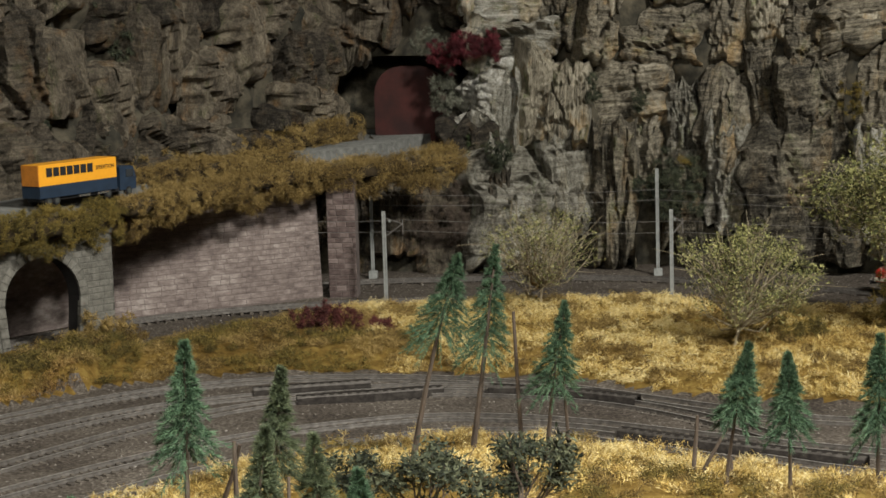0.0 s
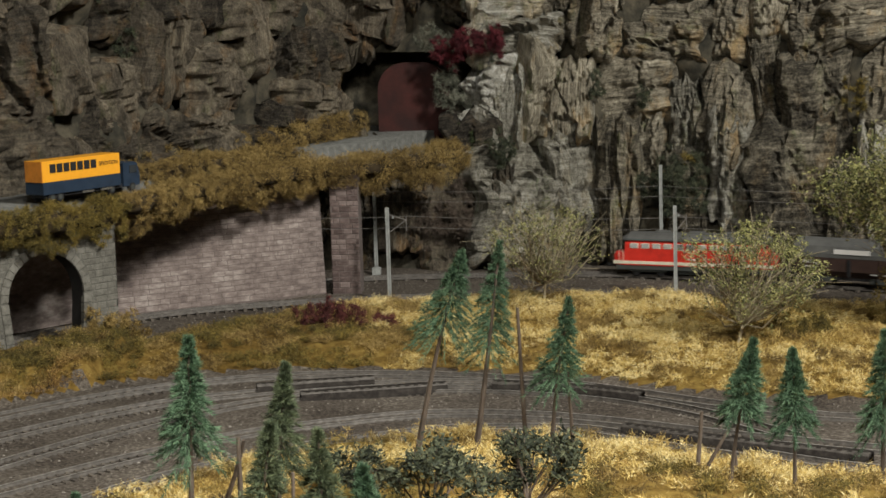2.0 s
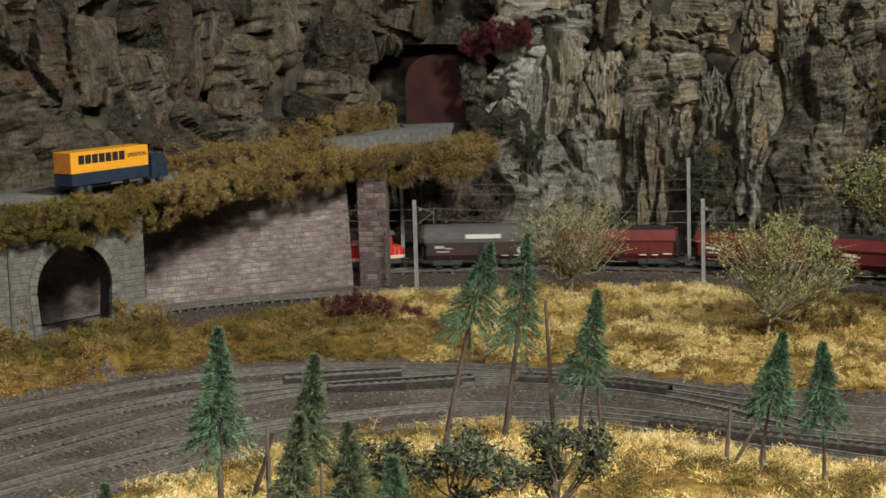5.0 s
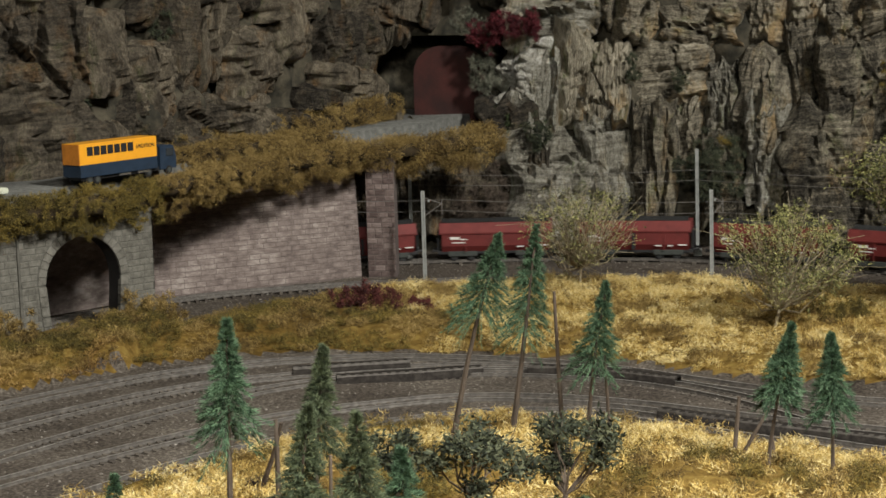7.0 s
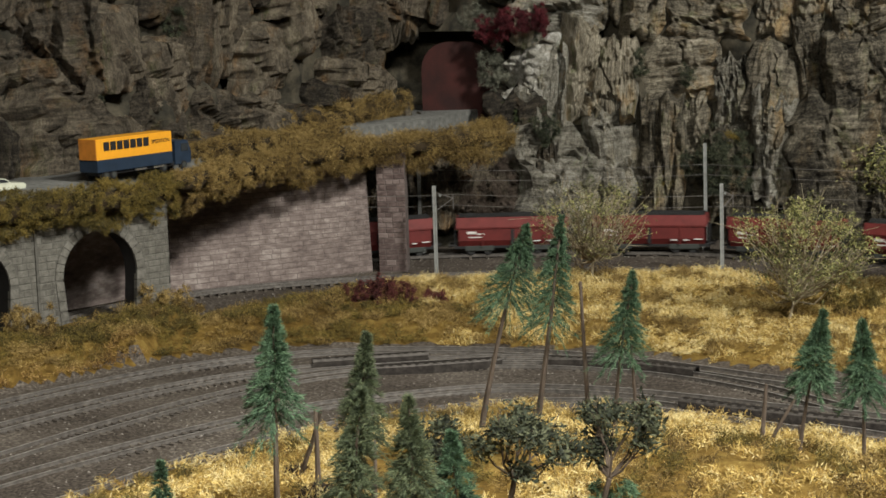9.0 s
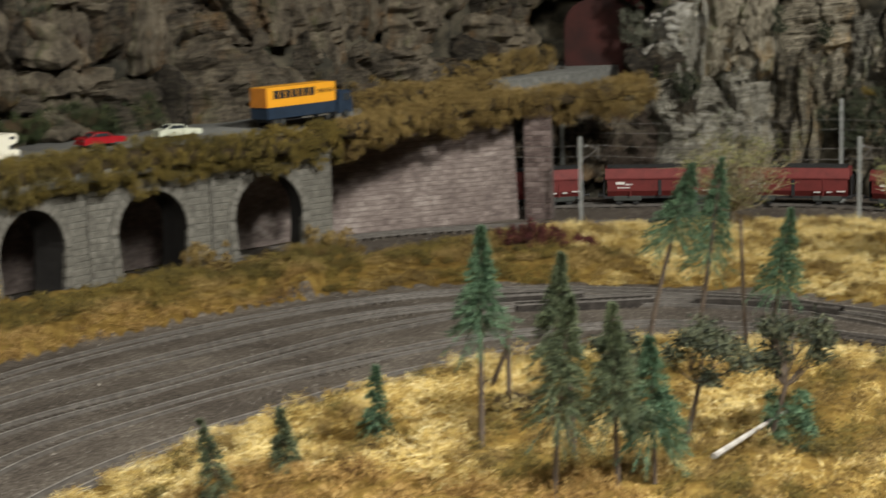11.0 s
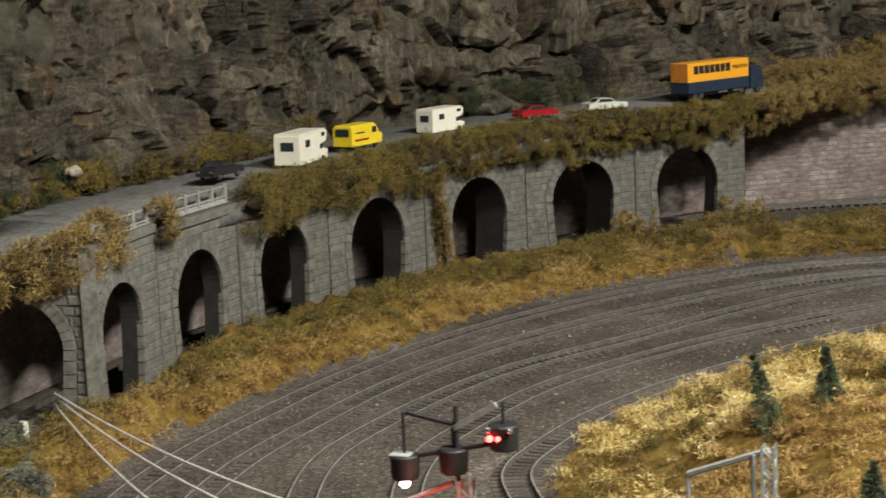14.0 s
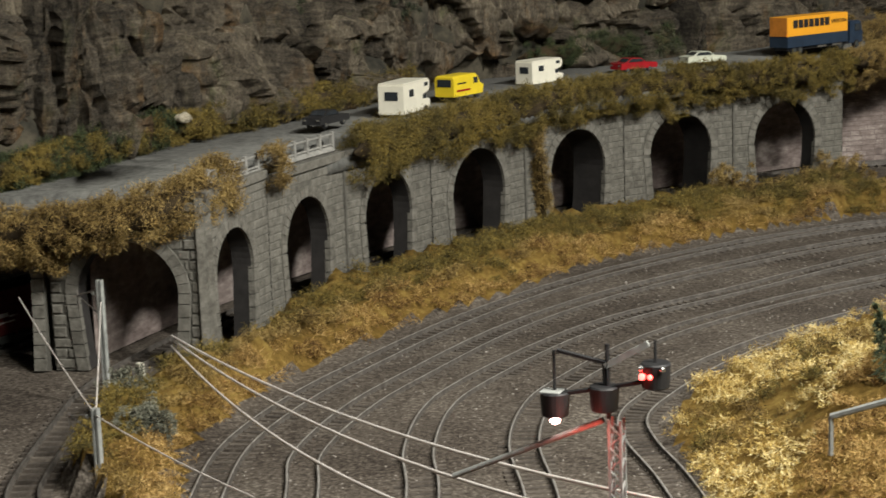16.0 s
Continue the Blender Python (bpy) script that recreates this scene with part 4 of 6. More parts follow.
# ---- trees ----
def fir_mesh_parts(h, bare, r, seed, mat, n=1500):
    """A bristly model fir: trunk and crown meshes about the origin."""
    rs = np.random.RandomState(seed)
    bm = bmesh.new()
    bend = rs.normal(0, .004 * h / .1, 2)
    q = [Vector((bend[0] * (k / 5) ** 2, bend[1] * (k / 5) ** 2, h * .95 * k / 5)) for k in range(6)]
    for k in range(5):
        rod(bm, q[k], q[k + 1], .0016 * h / .1 * (1 - .15 * k), .0016 * h / .1 * (1 - .15 * (k + 1)), seg=7)
    # ragged sprays: every needle sits on one of the boughs
    nb = max(150, n // 55)
    bt = np.sort(rs.uniform(0, 1, nb)) ** .85
    bl = (r * (1 - bt) ** 1.1 * rs.uniform(.7, 1.08, nb) + .0006) * np.where(rs.uniform(0, 1, nb) > .9, 1.2, 1)
    ba = rs.uniform(0, 2 * math.pi, nb)
    bd = np.stack([np.cos(ba), np.sin(ba), rs.normal(-.12, .25, nb) + .5 * bt], 1)
    bd /= np.linalg.norm(bd, axis=1, keepdims=True)
    k = rs.randint(0, nb, n)
    u = rs.uniform(.05, 1, n) ** .8
    z = h * (bare + (1 - bare) * bt[k])
    f = (z / (h * .95)).clip(0, 1) ** 2
    base = np.stack([bend[0] * f, bend[1] * f, z], 1)
    start = base + bd[k] * (bl[k] * u)[:, None]
    start[:, 2] -= bl[k] * .55 * u ** 1.5
    d = bd[k] * .75 + rs.normal(0, .34, (n, 3)) + np.stack([0 * u, 0 * u, -.45 + .75 * bt[k]], 1)
    d /= np.linalg.norm(d, axis=1, keepdims=True)
    tip = start + d * (rs.uniform(.0026, .0058, n) * (1 - .45 * bt[k]))[:, None]
    w = np.cross(d, rs.normal(0, 1, (n, 3)))
    w /= np.linalg.norm(w, axis=1, keepdims=True)
    w *= (.00013 + .00013 * rs.uniform(0, 1, n))[:, None]
    v = np.stack([start - w, start + w, tip], 1).reshape(-1, 3)
    return bm, v, np.arange(3 * n).reshape(-1, 3)


def fir(x, y, z, h, bare, r, seed, label, lean=(0, 0), mat=None, n=1500):
    top = empty("fir_tree", pose(x, y, z - .003, lean[1], lean[0], 0), label=label, category="fir tree", group="model firs")
    bm, v, f = fir_mesh_parts(h, bare, r, seed, mat, n)
    part("trunk", bm, M_BARK, top)
    bulk("crown", v, f, mat or M_NEEDLE, top)
    return top


def bushy(name, x, y, z, h, w, seed, label, category, leaf, leaf_n, twig=M_TWIG, leaf_len=.006, trunk=.0016, low=.2, clusters=80, tilt=0):
    """A dried-plant tree: a short stem, many bent twigs and flakes of foliage round the twig ends."""
    rs = np.random.RandomState(seed)
    top = empty(name, pose(x, y, z - .002, 0, tilt, 0), label=label, category=category)
    bm = bmesh.new()
    fork = Vector((rs.normal(0, .04) * h, rs.normal(0, .04) * h, h * low))
    rod(bm, (0, 0, 0), fork, trunk, trunk * .8, 7)
    ends = []
    for _ in range(clusters):
        q = rs.normal(0, 1, 3)
        q = q / np.linalg.norm(q) * rs.uniform(.35, 1) ** .6 * (1 + .2 * math.sin(5 * q[0] + seed))
        e = Vector((q[0] * w * .5, q[1] * w * .5, h * (low + .1 + (1 - low - .1) * .5) + q[2] * h * (1 - low - .1) * .5))
        m = fork.lerp(e, .45) + Vector(rs.normal(0, 1, 3)) * w * .05 + Vector((0, 0, -.04 * h))
        rod(bm, fork.lerp(m, rs.uniform(0, .25)), m, trunk * .42, trunk * .32, 5)
        rod(bm, m, e, trunk * .32, trunk * .16, 4)
        for _ in range(3):
            g = m.lerp(e, rs.uniform(.3, .9))
            rod(bm, g, g + (e - m) * .4 + Vector(rs.normal(0, 1, 3)) * w * .07, trunk * .2, trunk * .1, 4)
        ends.append(e)
    part("trunk", bm, twig, top)
    t = np.array(ends)
    pick = t[rs.randint(0, len(t), leaf_n)] + rs.normal(0, w * .045, (leaf_n, 3))
    fibres("crown", pick, leaf_len, leaf_len * .22, leaf, top, per=5, seed=seed, spread=leaf_len * .55, up=.2)
    return top


def build_gravel():
    """Loose stones between and beside the tracks."""
    rs = np.random.RandomState(77)
    n = 22000
    x, y = rs.uniform(-.55, .62, n), rs.uniform(-1.45, .22, n)
    ok = ~(inside(HILL, x, y) | inside(FIELD, x, y) | inside(VERGE, x, y))
    x, y = x[ok], y[ok]
    n = len(x)
    r = rs.uniform(.0004, .0011, n) * np.where(rs.uniform(0, 1, n) > .97, 1.8, 1)
    base = np.array([(1, 0, 0), (-1, 0, 0), (0, 1, 0), (0, -1, 0), (0, 0, .7), (0, 0, -.7)], float)
    v = (base[None] * rs.uniform(.6, 1.3, (n, 6, 1))) * r[:, None, None] + np.stack([x, y, ground_height(x, y)], 1)[:, None]
    f0 = np.array([(0, 2, 4), (2, 1, 4), (1, 3, 4), (3, 0, 4), (2, 0, 5), (1, 2, 5), (3, 1, 5), (0, 3, 5)])
    f = (np.arange(n)[:, None, None] * 6 + f0[None]).reshape(-1, 3)
    tagged(bulk("gravel", v.reshape(-1, 3), f, M_GRAVEL), "loose grey-brown gravel between the tracks", "gravel", kind="stuff")


# ---- vehicles and train materials ----
def paint(name, colour, rough=.4, metal=0.0, vary=.25):
    c = colour
    return material(name, [tuple(k * (1 - vary) for k in c), c, tuple(min(1, k * (1 + vary * .6)) for k in c)], 90, 4, rough, .05, blotch=.3, blotch_scale=25, metal=metal)


M_RED = paint("bright_red_enamel", (.62, .035, .022))
M_CREAM = paint("cream_enamel", (.72, .66, .52))
M_GREYROOF = paint("dusty_grey_roof", (.1, .1, .095), .7)
M_UNDER = paint("grey_green_underframe", (.045, .05, .045), .8)
M_BLACK = paint("matt_black", (.015, .015, .016), .6)
M_GLASS = paint("dark_window_glass", (.03, .035, .04), .08)
M_PALEGLASS = paint("pale_window_glass", (.42, .42, .4), .15)
M_WAGON = paint("oxide_red_wagon", (.135, .016, .014), .7)
M_WAGONTOP = paint("faded_red_wagon_side", (.175, .028, .025), .7)
M_BROWN = paint("dark_brown_wagon", (.05, .028, .022), .6)
M_COAL = material("coal_load", [(.008, .008, .008), (.03, .03, .03)], 300, 5, .8, 1.0)
M_YELLOW = paint("orange_yellow_box", (.85, .38, .025), .45, vary=.1)
M_ORANGE = paint("orange_box_end", (.6, .22, .03), .5)
M_NAVY = paint("navy_blue_paint", (.02, .035, .06), .4)
M_IVORY = paint("ivory_plastic", (.8, .77, .64), .4, vary=.08)
M_VAN = paint("lemon_yellow_paint", (.8, .6, .03), .35, vary=.1)
M_CARRED = paint("dark_red_car_paint", (.32, .015, .02), .25)
M_SILVER = paint("pale_cream_car_paint", (.6, .62, .5), .25)
M_WHITE = paint("white_print", (.75, .73, .7), .6, vary=.08)
M_GREYPRINT = paint("grey_print", (.5, .48, .46), .6)
M_CHROME = paint("bright_metal", (.6, .6, .58), .25, .9)
M_LAMP_RED = glow("red_signal_lamp", (1.0, .05, .04), 14)
M_LAMP_WHITE = glow("pink_white_signal_lamp", (1.0, .55, .5), 12)
M_RAILING = material("grey_concrete_rail", [(.16, .16, .145), (.26, .255, .235), (.36, .35, .32)], 150, 5, .9, .4)


def wheel(parent, x, y, z, r, w, axis="Y", mat=None, hub=None):
    bm = bmesh.new()
    bmesh.ops.create_cone(bm, cap_ends=True, segments=18, radius1=r, radius2=r, depth=w, matrix=pose(x, y, z, 90, 0, 0))
    bmesh.ops.bevel(bm, geom=[e for e in bm.edges if e.calc_face_angle(0) > 1], offset=w * .2, segments=2, affect="EDGES")
    wh = part("wheel", bm, mat or M_BLACK, parent)
    bm = bmesh.new()
    bmesh.ops.create_cone(bm, cap_ends=True, segments=14, radius1=r * .55, radius2=r * .5, depth=w * 1.08, matrix=pose(x, y, z, 90, 0, 0))
    part("hub", bm, hub or M_UNDER, wh)


def loft(sections):
    """A closed skin over equal outlines (lists of points), capped at both ends."""
    bm = bmesh.new()
    rings = [[bm.verts.new(p) for p in s] for s in sections]
    n = len(rings[0])
    for a, b in zip(rings[:-1], rings[1:]):
        for i in range(n):
            bm.faces.new((a[i], a[(i + 1) % n], b[(i + 1) % n], b[i]))
    bm.faces.new(rings[0][::-1])
    bm.faces.new(rings[-1])
    bmesh.ops.recalc_face_normals(bm, faces=bm.faces)
    return bm


def outline(x, half, z0, z1, round_top, inset=0.0):
    """A cross section with a rounded roof at length x."""
    pts = [(x, -half, z0), (x, half, z0), (x, half, z1 - round_top)]
    for k in range(1, 6):
        a = math.pi * k / 6
        pts.append((x, half * math.cos(a), z1 - round_top + round_top * math.sin(a)))
    return pts + [(x, -half, z1 - round_top)]


def bogie(parent, x, wb, r):
    bm = bmesh.new()
    box(bm, x - wb / 2 - .007, -.0135, .006, x + wb / 2 + .007, .0135, .012, .001)
    bg = part("bogie", bm, M_UNDER, parent)
    for dx in (-wb / 2, wb / 2):
        for sy in (-.0095, .0095):
            wheel(bg, x + dx, sy, r + .001, r, .003)


def buffers(parent, x, d):
    for sy in (-.01, .01):
        bm = bmesh.new()
        rod(bm, (x, sy, .0125), (x + d * .006, sy, .0125), .0012)
        rod(bm, (x + d * .006, sy, .0125), (x + d * .007, sy, .0125), .0026)
        part("buffer", bm, M_BLACK, parent)


def build_loco():
    top = empty("diesel_locomotive", label="red diesel locomotive with cream stripe and grey roof", category="locomotive")
    h = .0168
    part("body", loft([outline(.004, h * .72, .014, .026, .002), outline(.006, h * .9, .014, .029, .004), outline(.018, h, .014, .031, .004), outline(.0195, h, .014, .044, .006),
                       outline(.18, h, .014, .044, .006), outline(.182, h, .014, .031, .004), outline(.194, h * .9, .014, .029, .004), outline(.196, h * .72, .014, .026, .002)]), M_RED, top)
    part("roof", loft([outline(.0155, h * .9, .0425, .047, .003), outline(.022, h * 1.01, .0425, .051, .0065), outline(.178, h * 1.01, .0425, .051, .0065), outline(.1845, h * .9, .0425, .047, .003)]), M_GREYROOF, top, "dusty grey curved roof")
    bm = bmesh.new()
    box(bm, .005, -h - .0004, .0152, .195, h + .0004, .0188, .0003)
    part("stripe", bm, M_CREAM, top, "cream waist stripe")
    bm = bmesh.new()
    box(bm, .008, -h * .95, .0085, .192, h * .95, .0142, .0008)
    part("underframe", bm, M_UNDER, top)
    bm = bmesh.new()
    box(bm, .078, -.013, .004, .122, .013, .009, .002)
    part("fuel_tank", bm, M_UNDER, top)
    for sy in (-1, 1):
        for k in range(11):
            x = .03 + k * .0134
            if k in (4, 5, 9):
                bm = bmesh.new()
                box(bm, x - .0052, sy * (h + .0002) - .0004, .0325, x + .0052, sy * (h + .0002) + .0004, .0395, .0003)
                g = part("grille", bm, M_GREYPRINT, top, "grey louvred grille")
                for j in range(4):
                    bm = bmesh.new()
                    box(bm, x - .0048, sy * (h + .0008) - .0002, .0335 + j * .0015, x + .0048, sy * (h + .0008) + .0002, .0342 + j * .0015)
                    part("louvre", bm, M_UNDER, g)
                continue
            bm = bmesh.new()
            box(bm, x - .005, sy * (h + .0002) - .0004, .0335, x + .005, sy * (h + .0002) + .0004, .0395, .0003)
            w = part("window_frame", bm, M_CREAM, top)
            bm = bmesh.new()
            box(bm, x - .0043, sy * (h + .0005) - .0004, .0341, x + .0043, sy * (h + .0005) + .0004, .0389, .0003)
            part("pane", bm, M_PALEGLASS, w)
        bm = bmesh.new()
        box(bm, .094, sy * (h + .0003) - .0003, .0215, .106, sy * (h + .0003) + .0003, .023)
        part("number_bar", bm, M_WHITE, top)
        for x in (.012, .017, .183, .188):
            bm = bmesh.new()
            rod(bm, (x, sy * (h + .0008), .017), (x, sy * (h + .0008), .031), .0003, seg=6)
            part("handrail", bm, M_CREAM, top)
    for x, d in ((.019, -1), (.1805, 1)):
        for sy in (-.0072, .0072):
            bm = bmesh.new()
            box(bm, x - .0008, sy - .0055, .0335, x + .0008, sy + .0055, .0405, .0004)
            part("windscreen", bm, M_GLASS, top)
    for x, d in ((.004, -1), (.196, 1)):
        for sy in (-.009, .009):
            bm = bmesh.new()
            rod(bm, (x + d * .0006, sy, .0205), (x - d * .003, sy, .0205), .0014)
            part("headlight", bm, M_WHITE, top)
        buffers(top, x, d)
    for x in (.06, .1, .14):
        bm = bmesh.new()
        box(bm, x - .008, -.006, .0495, x + .008, .006, .0525, .0008)
        part("roof_vent", bm, M_GREYROOF, top)
    bogie(top, .045, .03, .0055)
    bogie(top, .155, .03, .0055)
    return top


def build_wagon(covered=False):
    if covered:
        top = empty("hopper_wagon", label="dark brown covered hopper wagon with a curved roof", category="hopper wagon", group="wagons of the train")
    else:
        top = empty("hopper_wagon", label="red-brown self-discharging hopper wagon with dark load", category="hopper wagon", group="wagons of the train")
    L, h = .1385, .0165
    m_low, m_top = (M_BROWN, M_GREYROOF) if covered else (M_WAGON, M_WAGONTOP)
    low = [[(x, -h * a, .011), (x, h * a, .011), (x, h, .0185), (x, h, .034), (x, -h, .034), (x, -h, .0185)] for x, a in ((.006, .7), (L - .006, .7))]
    part("body", loft(low), m_low, top)
    if covered:
        part("roof", loft([outline(.004, h * 1.02, .033, .053, .0155), outline(L - .004, h * 1.02, .033, .053, .0155)]), m_top, top, "dusty dark grey curved roof")
        bm = bmesh.new()
        box(bm, .052, -h - .0012, .0375, .093, -h - .0002, .0425)
        part("sign_bar", bm, M_WHITE, top, "white lettering bar")
    else:
        up = [[(x, -h - .0006, .0335), (x, h + .0006, .0335), (x, h * .86, .0455), (x, -h * .86, .0455)] for x in (.0035, L - .0035)]
        part("upper_side", loft(up), m_top, top, "faded red sloping upper side")
        for sy in (-1, 1):
            bm = bmesh.new()
            box(bm, .003, sy * h - .0012, .0325, L - .003, sy * h + .0012, .0345, .0003)
            part("ledge", bm, m_low, top)
        bm = bmesh.new()
        bmesh.ops.create_grid(bm, x_segments=22, y_segments=6, size=.5, matrix=Matrix.Translation((L / 2, 0, .0458)) @ Matrix.Diagonal((L - .012, h * 1.6, 1, 1)))
        for v in bm.verts:
            v.co.z += .0035 * (1 - abs(v.co.y) / (h * .8)) + .0012 * noise.noise(v.co * 160)
        part("load", bm, M_COAL, top, "dark coal load")
    for sy in (-1, 1):
        bm = bmesh.new()
        box(bm, L / 2 - .002, sy * (h + .0002) - .0006, .013, L / 2 + .002, sy * (h + .0002) + .0006, .0315)
        part("hatch_gap", bm, M_BLACK, top)
        for x, w, z, hh in ((.016, .011, .0265, .003), (.028, .008, .0255, .0016), (.018, .016, .022, .0012), (L - .045, .008, .0165, .0012), (L - .03, .006, .0165, .0012), (L - .018, .01, .0175, .0012)):
            bm = bmesh.new()
            box(bm, x, sy * (h + .0002) - .0002, z, x + w, sy * (h + .0002) + .0002, z + hh)
            part("marking_bar", bm, M_WHITE if not covered else M_GREYPRINT, top)
        for x in (.034, L - .034):
            bm = bmesh.new()
            box(bm, x - .0006, sy * (h + .0004) - .0006, .012, x + .0006, sy * (h + .0004) + .0006, .0335)
            part("rib", bm, m_low, top)
    if covered:
        bm = bmesh.new()
        bmesh.ops.create_cone(bm, cap_ends=True, segments=18, radius1=.0045, radius2=.0045, depth=.0006, matrix=pose(L - .022, -h - .0003, .023, 90, 0, 0))
        part("round_badge", bm, M_GREYPRINT, top, "pale round badge")
    bm = bmesh.new()
    box(bm, .001, -.012, .0085, L - .001, .012, .0125, .0006)
    part("underframe", bm, M_BLACK, top)
    for x, d in ((.0015, -1), (L - .0015, 1)):
        buffers(top, x, d)
        bm = bmesh.new()
        box(bm, x - .0008, -.011, .012, x + .0008, .011, .036)
        part("end_platform", bm, M_BLACK, top)
    bogie(top, .03, .02, .005)
    bogie(top, L - .03, .02, .005)
    return top


def place_vehicle(name, a, b, z, label, category, group="vehicles on the road", size=.9):
    """An empty at the rear near corner a, its x axis towards b, tilted to nothing; y runs away from the track side."""
    m = pose(a[0], a[1], z, 0, 0, math.degrees(math.atan2(b[1] - a[1], b[0] - a[0]))) @ Matrix.Diagonal((size, size, size, 1))
    return empty(name, m, label=label, category=category, group=group)


def build_lorry():
    top = place_vehicle("lorry", (-.267, -.32), (-.2045, -.194), .146, "articulated lorry with orange-yellow box and navy cab on the road", "lorry", size=.83)
    W = .0285
    bm = bmesh.new()
    box(bm, 0, 0, .0235, .122, W, .0475, .0006)
    part("box_body", bm, M_YELLOW, top, "orange-yellow box body")
    bm = bmesh.new()
    box(bm, -.0006, .0008, .0238, .0004, W - .0008, .047)
    part("rear_door", bm, M_ORANGE, top)
    bm = bmesh.new()
    box(bm, 0, -.0003, .0095, .122, W + .0003, .0236, .0006)
    part("skirt", bm, M_NAVY, top, "navy blue lower side")
    # the maker's name stays as bars, the trade word is lettered
    for k in range(7):
        bm = bmesh.new()
        x = .011 + k * .0106
        box(bm, x, -.0005, .0335, x + .0087, .0, .0435)
        part("lettering_bar", bm, M_BLACK, top)
    cu = bpy.data.curves.new("trade_word", "FONT")
    cu.body, cu.size, cu.extrude = "SPEDITION", .0062, .0001
    tx = new("trade_word", cu)
    tx.parent, tx.matrix_basis = top, pose(.0875, -.0006, .0356, 90, 0, 0)
    cu.materials.append(M_BLACK)
    bm = bmesh.new()
    box(bm, .004, .004, .006, .15, W - .004, .0105)
    part("chassis", bm, M_BLACK, top)
    cab = [[(x, y, z) for x, z in ((.128, .007), (.1545, .007), (.1555, .019), (.151, .0335), (.147, .035), (.13, .035), (.128, .034))] for y in (.0012, W - .0012)]
    part("cab", loft(cab), M_NAVY, top, "navy blue driver's cab")
    for y, q in ((.0008, -1), (W - .0008, 1)):
        bm = bmesh.new()
        box(bm, .138, y - .0005, .022, .15, y + .0005, .031, .0003)
        part("side_window", bm, M_GLASS, top)
    ws = [[(.1558, y, .0205), (.1562, y, .0205), (.152, y, .0325), (.1516, y, .0325)] for y in (.003, W - .003)]
    part("windscreen", loft(ws), M_GLASS, top)
    for x in (.014, .026, .108, .142):
        for y in (.003, W - .003):
            wheel(top, x, y, .0058, .0058, .005)
    for x in (.06, .09):
        bm = bmesh.new()
        box(bm, x, -.0002, .0065, x + .018, .002, .0088)
        part("side_guard", bm, M_CHROME, top)


def build_camper(a, b, z, label, size=.9):
    top = place_vehicle("camper_van", a, b, z, label, "camper van", size=size)
    W = .0265
    side = [(0, .005), (.045, .005), (.0455, .0195), (.062, .0225), (.0645, .0265), (.0645, .032), (.06, .0345), (.002, .0335), (0, .0325)]
    part("body", loft([[(x, y, zz) for x, zz in side] for y in (0, W)]), M_IVORY, top)
    nose = [(.0445, .005), (.068, .005), (.069, .0135), (.0605, .0155), (.0565, .0225), (.0445, .0225)]
    part("cab", loft([[(x, y, zz) for x, zz in nose] for y in (.0018, W - .0018)]), M_IVORY, top)
    bm = bmesh.new()
    box(bm, .001, -.0004, .0332, .061, W + .0004, .0348, .0008)
    part("roof", bm, M_IVORY, top)
    for y, q in ((0, -1), (W, 1)):
        for x0, x1, z0, z1 in ((.014, .0245, .0205, .0275), (.0515, .0595, .0275, .0312)):
            bm = bmesh.new()
            box(bm, x0, y - .0004, z0, x1, y + .0004, z1, .0003)
            part("side_window", bm, M_GLASS, top)
        bm = bmesh.new()
        box(bm, .0515, y + (.0018 if q < 0 else -.0018) - .0004, .0152, .0588, y + (.0018 if q < 0 else -.0018) + .0004, .0208, .0003)
        part("cab_window", bm, M_GLASS, top)
        bm = bmesh.new()
        box(bm, .031, y - .0003, .0065, .0405, y + .0003, .0305, .0003)
        part("door", bm, M_IVORY, top)
    bm = bmesh.new()
    box(bm, -.0005, .006, .0185, .0004, .0195, .0268, .0003)
    part("rear_window", bm, M_GLASS, top)
    ws = [[(.0612, y, .0158), (.0618, y, .0158), (.0575, y, .0222), (.0569, y, .0222)] for y in (.004, W - .004)]
    part("windscreen", loft(ws), M_GLASS, top)
    for x in (.013, .057):
        for y in (.002, W - .002):
            wheel(top, x, y, .0042, .0042, .0035)
    return top


def build_van():
    top = place_vehicle("delivery_van", (-.4925, -.68), (-.4785, -.61), .1365, "lemon-yellow delivery van with dark stripe on the road", "van", size=.96)
    W = .0215
    secs = []
    for y, k in ((0, 0), (.0016, 1), (W - .0016, 1), (W, 0)):
        t = .0225 + .0012 * k
        secs.append([(x, y, zz) for x, zz in ((0, .004), (.05, .004), (.0512, .012), (.0455, .0145), (.041, t - .0012), (.039, t), (.002, t), (0, t - .0015))])
    part("body", loft(secs), M_VAN, top)
    for y in (0, W):
        for x0, x1 in ((.034, .041),):
            bm = bmesh.new()
            box(bm, x0, y - .0004, .0145, x1, y + .0004, .0202, .0003)
            part("side_window", bm, M_GLASS, top)
        bm = bmesh.new()
        box(bm, .006, y - .0003, .0155, .021, y + .0003, .0168)
        part("marking_bar", bm, M_BLACK, top)
        bm = bmesh.new()
        box(bm, .005, y - .0003, .0085, .028, y + .0003, .0103)
        part("stripe", bm, M_CARRED, top)
    bm = bmesh.new()
    box(bm, -.0005, .003, .0135, .0004, W - .003, .0205, .0003)
    part("rear_window", bm, M_GLASS, top)
    ws = [[(.0458, y, .0146), (.0464, y, .0146), (.0422, y, .0212), (.0416, y, .0212)] for y in (.002, W - .002)]
    part("windscreen", loft(ws), M_GLASS, top)
    for x in (.01, .041):
        for y in (.0018, W - .0018):
            wheel(top, x, y, .0038, .0038, .003)


